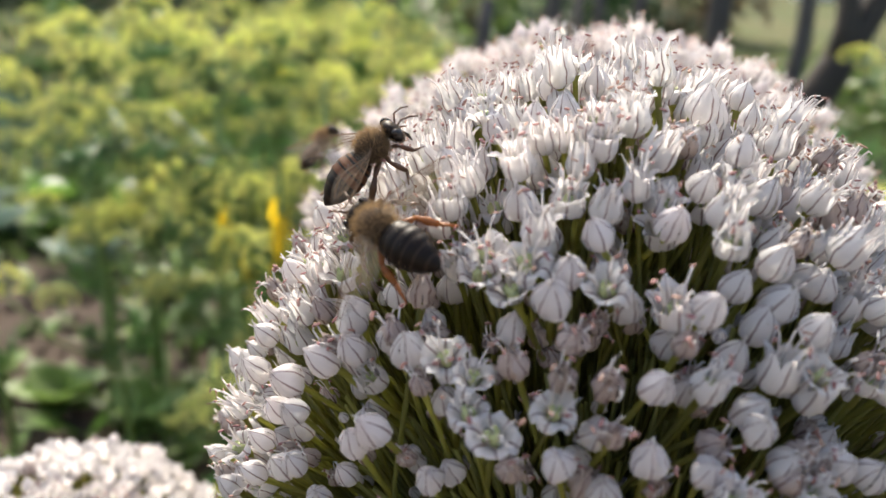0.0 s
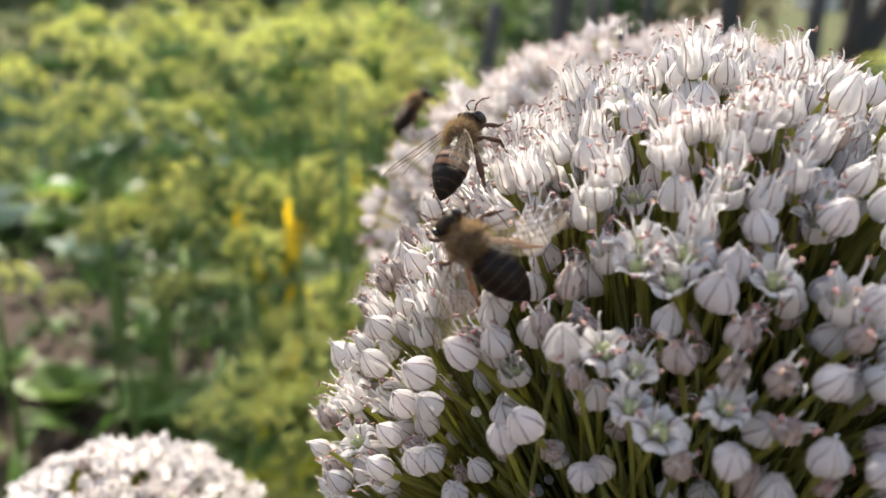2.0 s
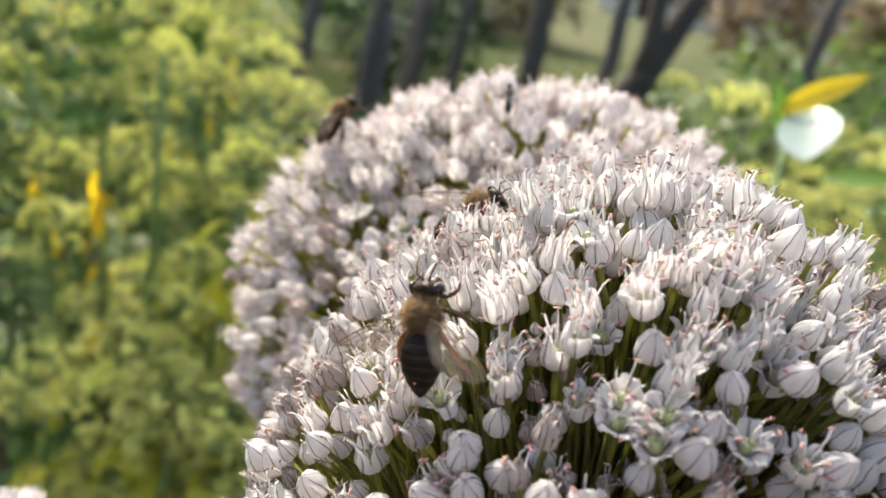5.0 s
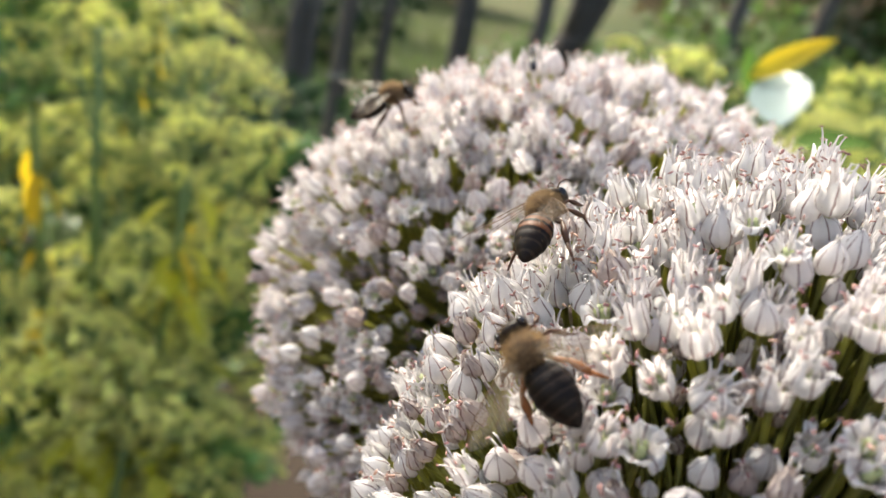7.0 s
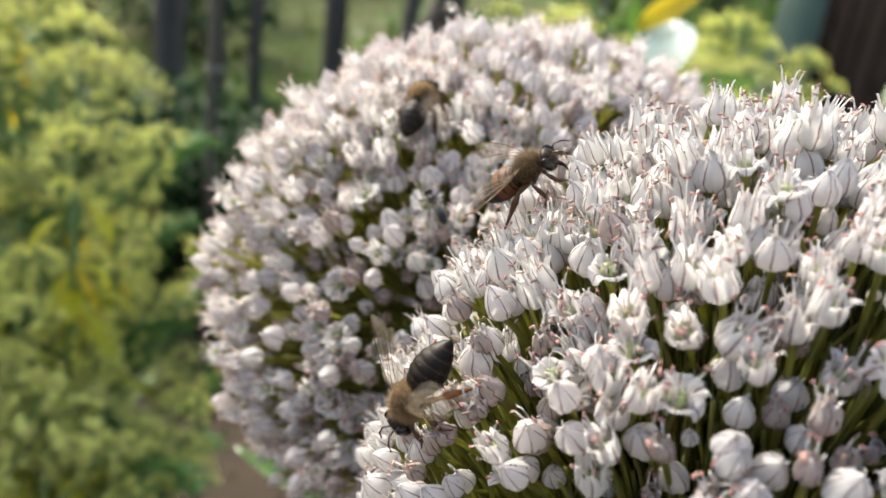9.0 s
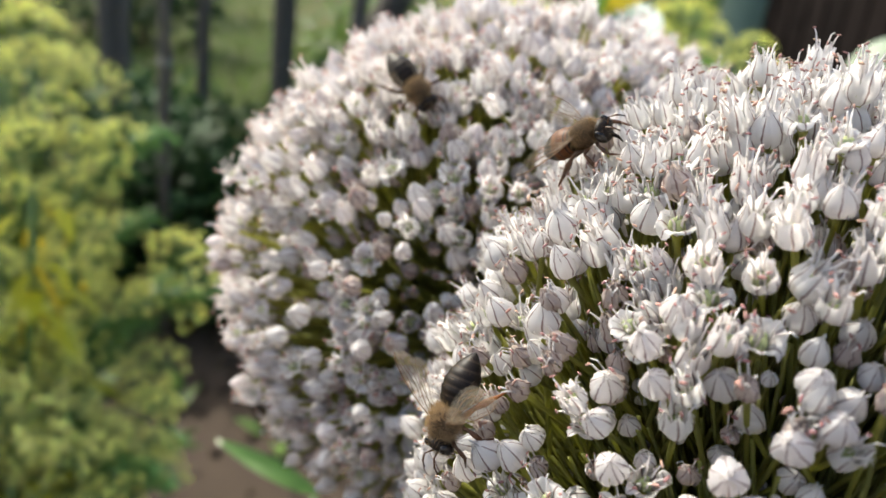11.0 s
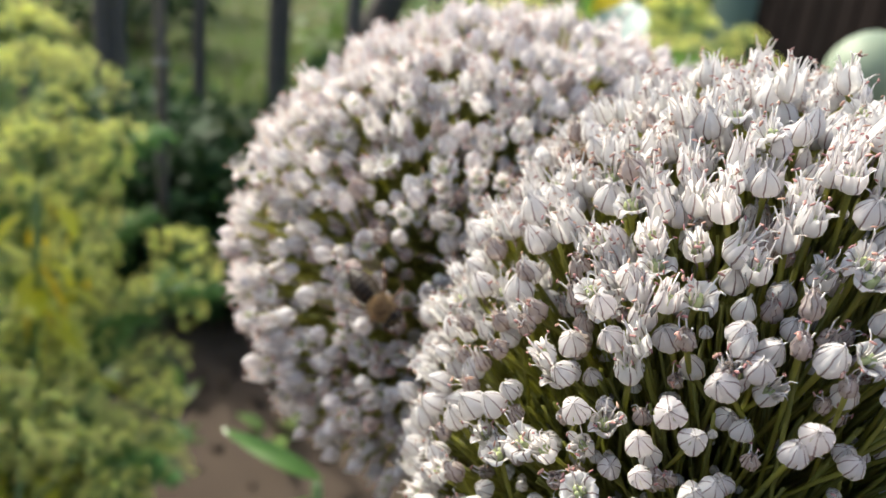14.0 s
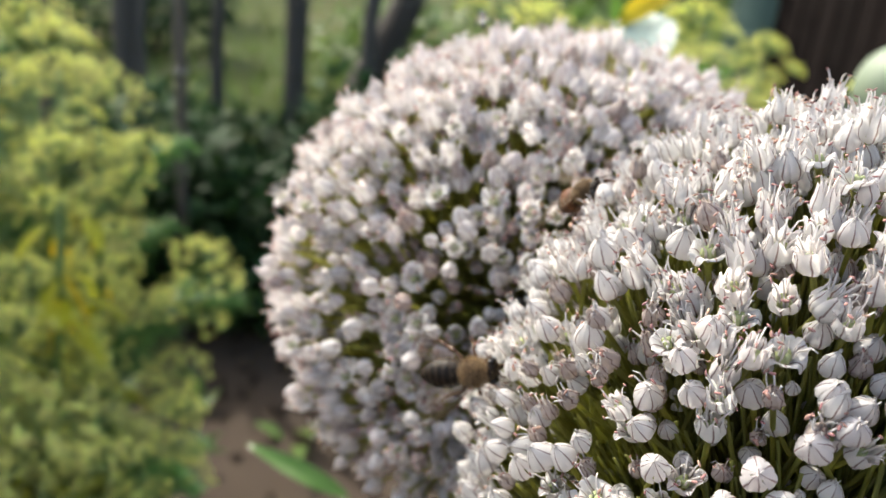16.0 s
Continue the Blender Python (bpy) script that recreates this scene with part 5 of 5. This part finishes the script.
# ---------------------------------------------------------------- what moves
def motions():
    walk(BEES[0], [
        (0.0, pose(-0.0044, 0.0862, 0.9200, 21, -52, 32)),
        (0.5, pose(-0.0049, 0.0861, 0.9196, 8, -55, 61)),
        (1.0, pose(-0.0085, 0.0893, 0.9186, 37, -55, 49)),
        (1.5, pose(-0.0105, 0.0884, 0.9158, 78, -41, -5)),
        (2.0, pose(-0.0108, 0.0881, 0.9152, 70, -50, 9)),
        (2.5, pose(-0.0119, 0.0913, 0.9165, 82, -30, -21)),
        (3.0, pose(-0.0126, 0.0912, 0.9155, 80, -21, -31)),
        (3.5, pose(-0.0149, 0.0982, 0.9178, 85, -41, -19)),
        (4.0, pose(-0.0149, 0.0985, 0.9174, 84, -34, -29)),
        (4.5, pose(-0.0146, 0.0984, 0.9178, 77, -18, -39)),
        (5.0, pose(-0.0140, 0.0981, 0.9184, 76, -15, -41)),
        (6.2, pose(-0.0172, 0.1012, 0.9157, 48, -43, -19)),
        (7.5, pose(-0.0220, 0.1112, 0.9120, 22, -57, 22)),
        (8.0, pose(-0.0258, 0.1174, 0.9057, -48, -7, 98)),
        (8.5, pose(-0.0284, 0.1192, 0.9034, -54, -2, 98)),
        (9.0, pose(-0.0283, 0.1217, 0.9000, -67, -7, 95)),
        (9.5, pose(-0.0288, 0.1219, 0.8988, -67, 8, 102)),
        (12.0, pose(-0.0332, 0.1286, 0.8833, -61, 4, 94)),
        (12.5, pose(-0.0333, 0.1320, 0.8796, -63, -28, 77)),
        (13.0, pose(-0.0341, 0.1324, 0.8756, -62, -45, 69)),
        (13.5, pose(-0.0350, 0.1296, 0.8747, 1, -70, 9)),
        (13.8, pose(-0.0328, 0.1414, 0.8644, -23, -72, 13)),
        (14.00, pose(-0.0402, 0.1384, 0.8466, 10, 0, 140)),
        (14.35, pose(-0.0373, 0.1614, 0.8194, 10, 0, 150)),
        (14.50, pose(-0.0369, 0.1897, 0.8246, 20, 0, 170)),
        (14.60, pose(-0.0448, 0.1972, 0.8340, 10, -20, 100)),
        (14.70, pose(-0.0450, 0.1971, 0.8361, 10, -20, 90)),
        (14.90, pose(-0.1222, 0.2340, 0.8386, 0, 0, 80)),
        (16.00, pose(-0.4410, 0.6632, 0.5914, 0, 0, 80)),
    ])
    walk(BEES[1], [
        (0.0, pose(-0.0088, 0.1002, 0.9249, 49, 15, -58)),
        (0.5, pose(-0.0124, 0.1083, 0.9239, 39, -22, -35)),
        (1.0, pose(-0.0129, 0.1100, 0.9237, 40, -22, -37)),
        (1.5, pose(-0.0132, 0.1097, 0.9233, 45, -19, -42)),
        (2.0, pose(-0.0138, 0.1086, 0.9224, 49, -16, -44)),
        (2.5, pose(-0.0145, 0.1119, 0.9221, 40, -20, -45)),
        (3.0, pose(-0.0157, 0.1157, 0.9209, 53, -20, -51)),
        (3.5, pose(-0.0122, 0.1255, 0.9237, 45, -2, -78)),
        (4.0, pose(-0.0114, 0.1162, 0.9257, 42, 28, -97)),
        (4.5, pose(0.0024, 0.1277, 0.9252, 40, 26, -85)),
        (5.0, pose(-0.0013, 0.1317, 0.9228, 43, 11, -72)),
        (6.2, pose(-0.0086, 0.1276, 0.9267, 24, -27, -53)),
        (7.5, pose(-0.0126, 0.1321, 0.9208, 38, -34, -56)),
        (8.0, pose(-0.0103, 0.1404, 0.9185, 38, -47, -34)),
        (8.5, pose(-0.0076, 0.1475, 0.9154, 48, -46, 10)),
        (9.0, pose(-0.0068, 0.1391, 0.9218, 48, 25, -121)),
        (9.5, pose(-0.0057, 0.1388, 0.9220, 39, 40, -139)),
        (12.0, pose(-0.0044, 0.1418, 0.9211, 44, 39, -141)),
        (12.5, pose(0.0026, 0.1434, 0.9181, 51, 25, -109)),
        (13.0, pose(0.0009, 0.1417, 0.9169, 52, 22, -103)),
        (13.5, pose(0.0011, 0.1412, 0.9171, 50, 31, -112)),
        (14.0, pose(0.0016, 0.1366, 0.9168, 50, 30, -104)),
        (14.5, pose(0.0009, 0.1285, 0.9138, 50, 32, -95)),
        (15.0, pose(-0.0018, 0.1325, 0.9159, 48, 35, -106)),
        (15.5, pose(0.0012, 0.1456, 0.9204, 45, 36, -135)),
        (16.0, pose(0.0001, 0.1530, 0.9127, 50, 41, -143)),
    ])
    walk(BEES[2], [
        (0.0, pose(-0.0310, 0.2170, 0.8991, 50, -1, -67)),
        (0.5, pose(-0.0324, 0.2186, 0.8991, 53, -4, -67)),
        (1.0, pose(-0.0332, 0.2199, 0.8992, 48, -2, -69)),
        (1.5, pose(-0.0254, 0.2241, 0.9060, 61, -7, -66)),
        (2.0, pose(-0.0241, 0.2246, 0.9068, 51, -4, -69)),
        (2.5, pose(-0.0222, 0.2268, 0.9078, 49, -3, -71)),
        (3.0, pose(-0.0198, 0.2148, 0.9105, 36, -18, -48)),
        (3.5, pose(-0.0204, 0.2173, 0.9099, 50, 12, -78)),
        (4.0, pose(-0.0202, 0.2150, 0.9101, 44, -5, -62)),
        (4.5, pose(-0.0190, 0.2340, 0.9096, 57, -4, -76)),
        (5.0, pose(-0.0143, 0.2192, 0.9161, 56, 2, -70)),
        (6.2, pose(-0.0108, 0.2201, 0.9190, 38, 5, -73)),
        (7.5, pose(-0.0161, 0.2034, 0.9226, 32, 17, -89)),
        (8.0, pose(-0.0120, 0.2037, 0.9261, 27, 20, -94)),
        (8.5, pose(-0.0123, 0.1844, 0.9224, -18, 44, -135)),
        (9.0, pose(0.0021, 0.1932, 0.9193, 36, -1, -46)),
        (9.5, pose(0.0007, 0.1974, 0.9197, 31, 34, -94)),
        (12.0, pose(-0.0059, 0.1814, 0.9151, -55, 19, 148)),
        (12.5, pose(-0.0072, 0.1739, 0.9111, -47, -7, 129)),
        (13.0, pose(-0.0105, 0.1759, 0.9094, -46, -31, 107)),
        (13.5, pose(-0.0107, 0.1760, 0.9081, -48, -28, 110)),
        (13.8, pose(-0.0270, 0.1601, 0.8856, -71, 47, 152)),
        (14.0, pose(-0.0229, 0.1650, 0.8812, -56, 52, 157)),
        (14.5, pose(-0.0246, 0.1622, 0.8846, -72, 43, 151)),
        (15.0, pose(-0.0215, 0.1635, 0.8818, -70, 48, 156)),
        (15.5, pose(-0.0227, 0.1649, 0.8813, -66, 48, 155)),
        (16.0, pose(-0.0258, 0.1468, 0.8835, 50, 67, -87)),
    ])
    walk(FLIES[0], [
        (0.0, pose(0.0291, 0.1954, 0.9342, 26, -7, -11)),
        (0.5, pose(0.0280, 0.1957, 0.9340, 26, -8, -12)),
        (1.0, pose(0.0272, 0.1945, 0.9335, 25, -8, -13)),
        (1.5, pose(0.0278, 0.1969, 0.9342, 28, -8, -12)),
        (2.0, pose(0.0241, 0.1961, 0.9332, 24, -11, -12)),
        (2.5, pose(0.0229, 0.1936, 0.9322, 33, -11, -13)),
        (3.0, pose(0.0218, 0.1945, 0.9322, 49, -13, -13)),
        (3.5, pose(0.0216, 0.1953, 0.9323, 72, -19, -5)),
        (4.0, pose(0.0217, 0.1949, 0.9323, 51, -15, -13)),
        (4.5, pose(0.0220, 0.1948, 0.9323, 40, -12, -15)),
        (5.0, pose(0.0212, 0.1946, 0.9320, 46, -11, -18)),
        (7.5, pose(0.0179, 0.2121, 0.9338, 26, -18, -19)),
        (8.0, pose(0.0192, 0.2159, 0.9343, 21, -18, -16)),
        (8.5, pose(0.0262, 0.2237, 0.9358, 18, -16, -14)),
        (9.0, pose(0.0251, 0.2285, 0.9351, 13, -18, -16)),
        (9.5, pose(0.0252, 0.2325, 0.9344, 20, -15, -34)),
        (16.0, pose(0.0252, 0.2325, 0.9344, 20, -15, -34)),
    ])
    walk(FLIES[1], [
        (0.00, pose(0.0120, 0.1680, 0.8850, 42, -20, -22)),
        (8.40, pose(0.0120, 0.1680, 0.8850, 42, -20, -22)),
        (8.80, pose(-0.0017, 0.1712, 0.9036, 45, -28, -19)),
        (9.00, pose(-0.0019, 0.1729, 0.9049, 41, -33, -14)),
        (9.30, pose(-0.0028, 0.1768, 0.9071, 40, -30, -19)),
        (9.40, pose(-0.0028, 0.2075, 0.9037, 0, 0, 75)),
        (9.50, pose(-0.0375, 0.2262, 0.8933, 0, 20, 90)),
        (9.60, pose(-0.0534, 0.2329, 0.8714, 0, 0, 110)),
        (9.75, pose(-0.0559, 0.2352, 0.8499, 0, 0, 130)),
        (11.00, pose(-0.1671, 0.5788, 0.6850, 0, 0, 60)),
        (12.70, pose(-0.0509, 0.2915, 0.9416, 0, 0, -60)),
        (13.00, pose(-0.0315, 0.1970, 0.9153, 0, -10, -75)),
        (13.10, pose(-0.0027, 0.1849, 0.9287, 0, 0, -85)),
        (13.25, pose(0.0322, 0.1978, 0.9608, 0, 0, -60)),
        (13.90, pose(-0.0011, 0.4222, 0.9763, 0, 0, 60)),
        (14.50, pose(-0.0806, 0.3004, 0.8470, 0, 0, 80)),
        (14.80, pose(-0.1789, 0.4723, 0.7683, 0, 0, 80)),
        (16.00, pose(-0.2754, 0.6694, 0.7068, 0, 0, 60)),
    ])


motions()
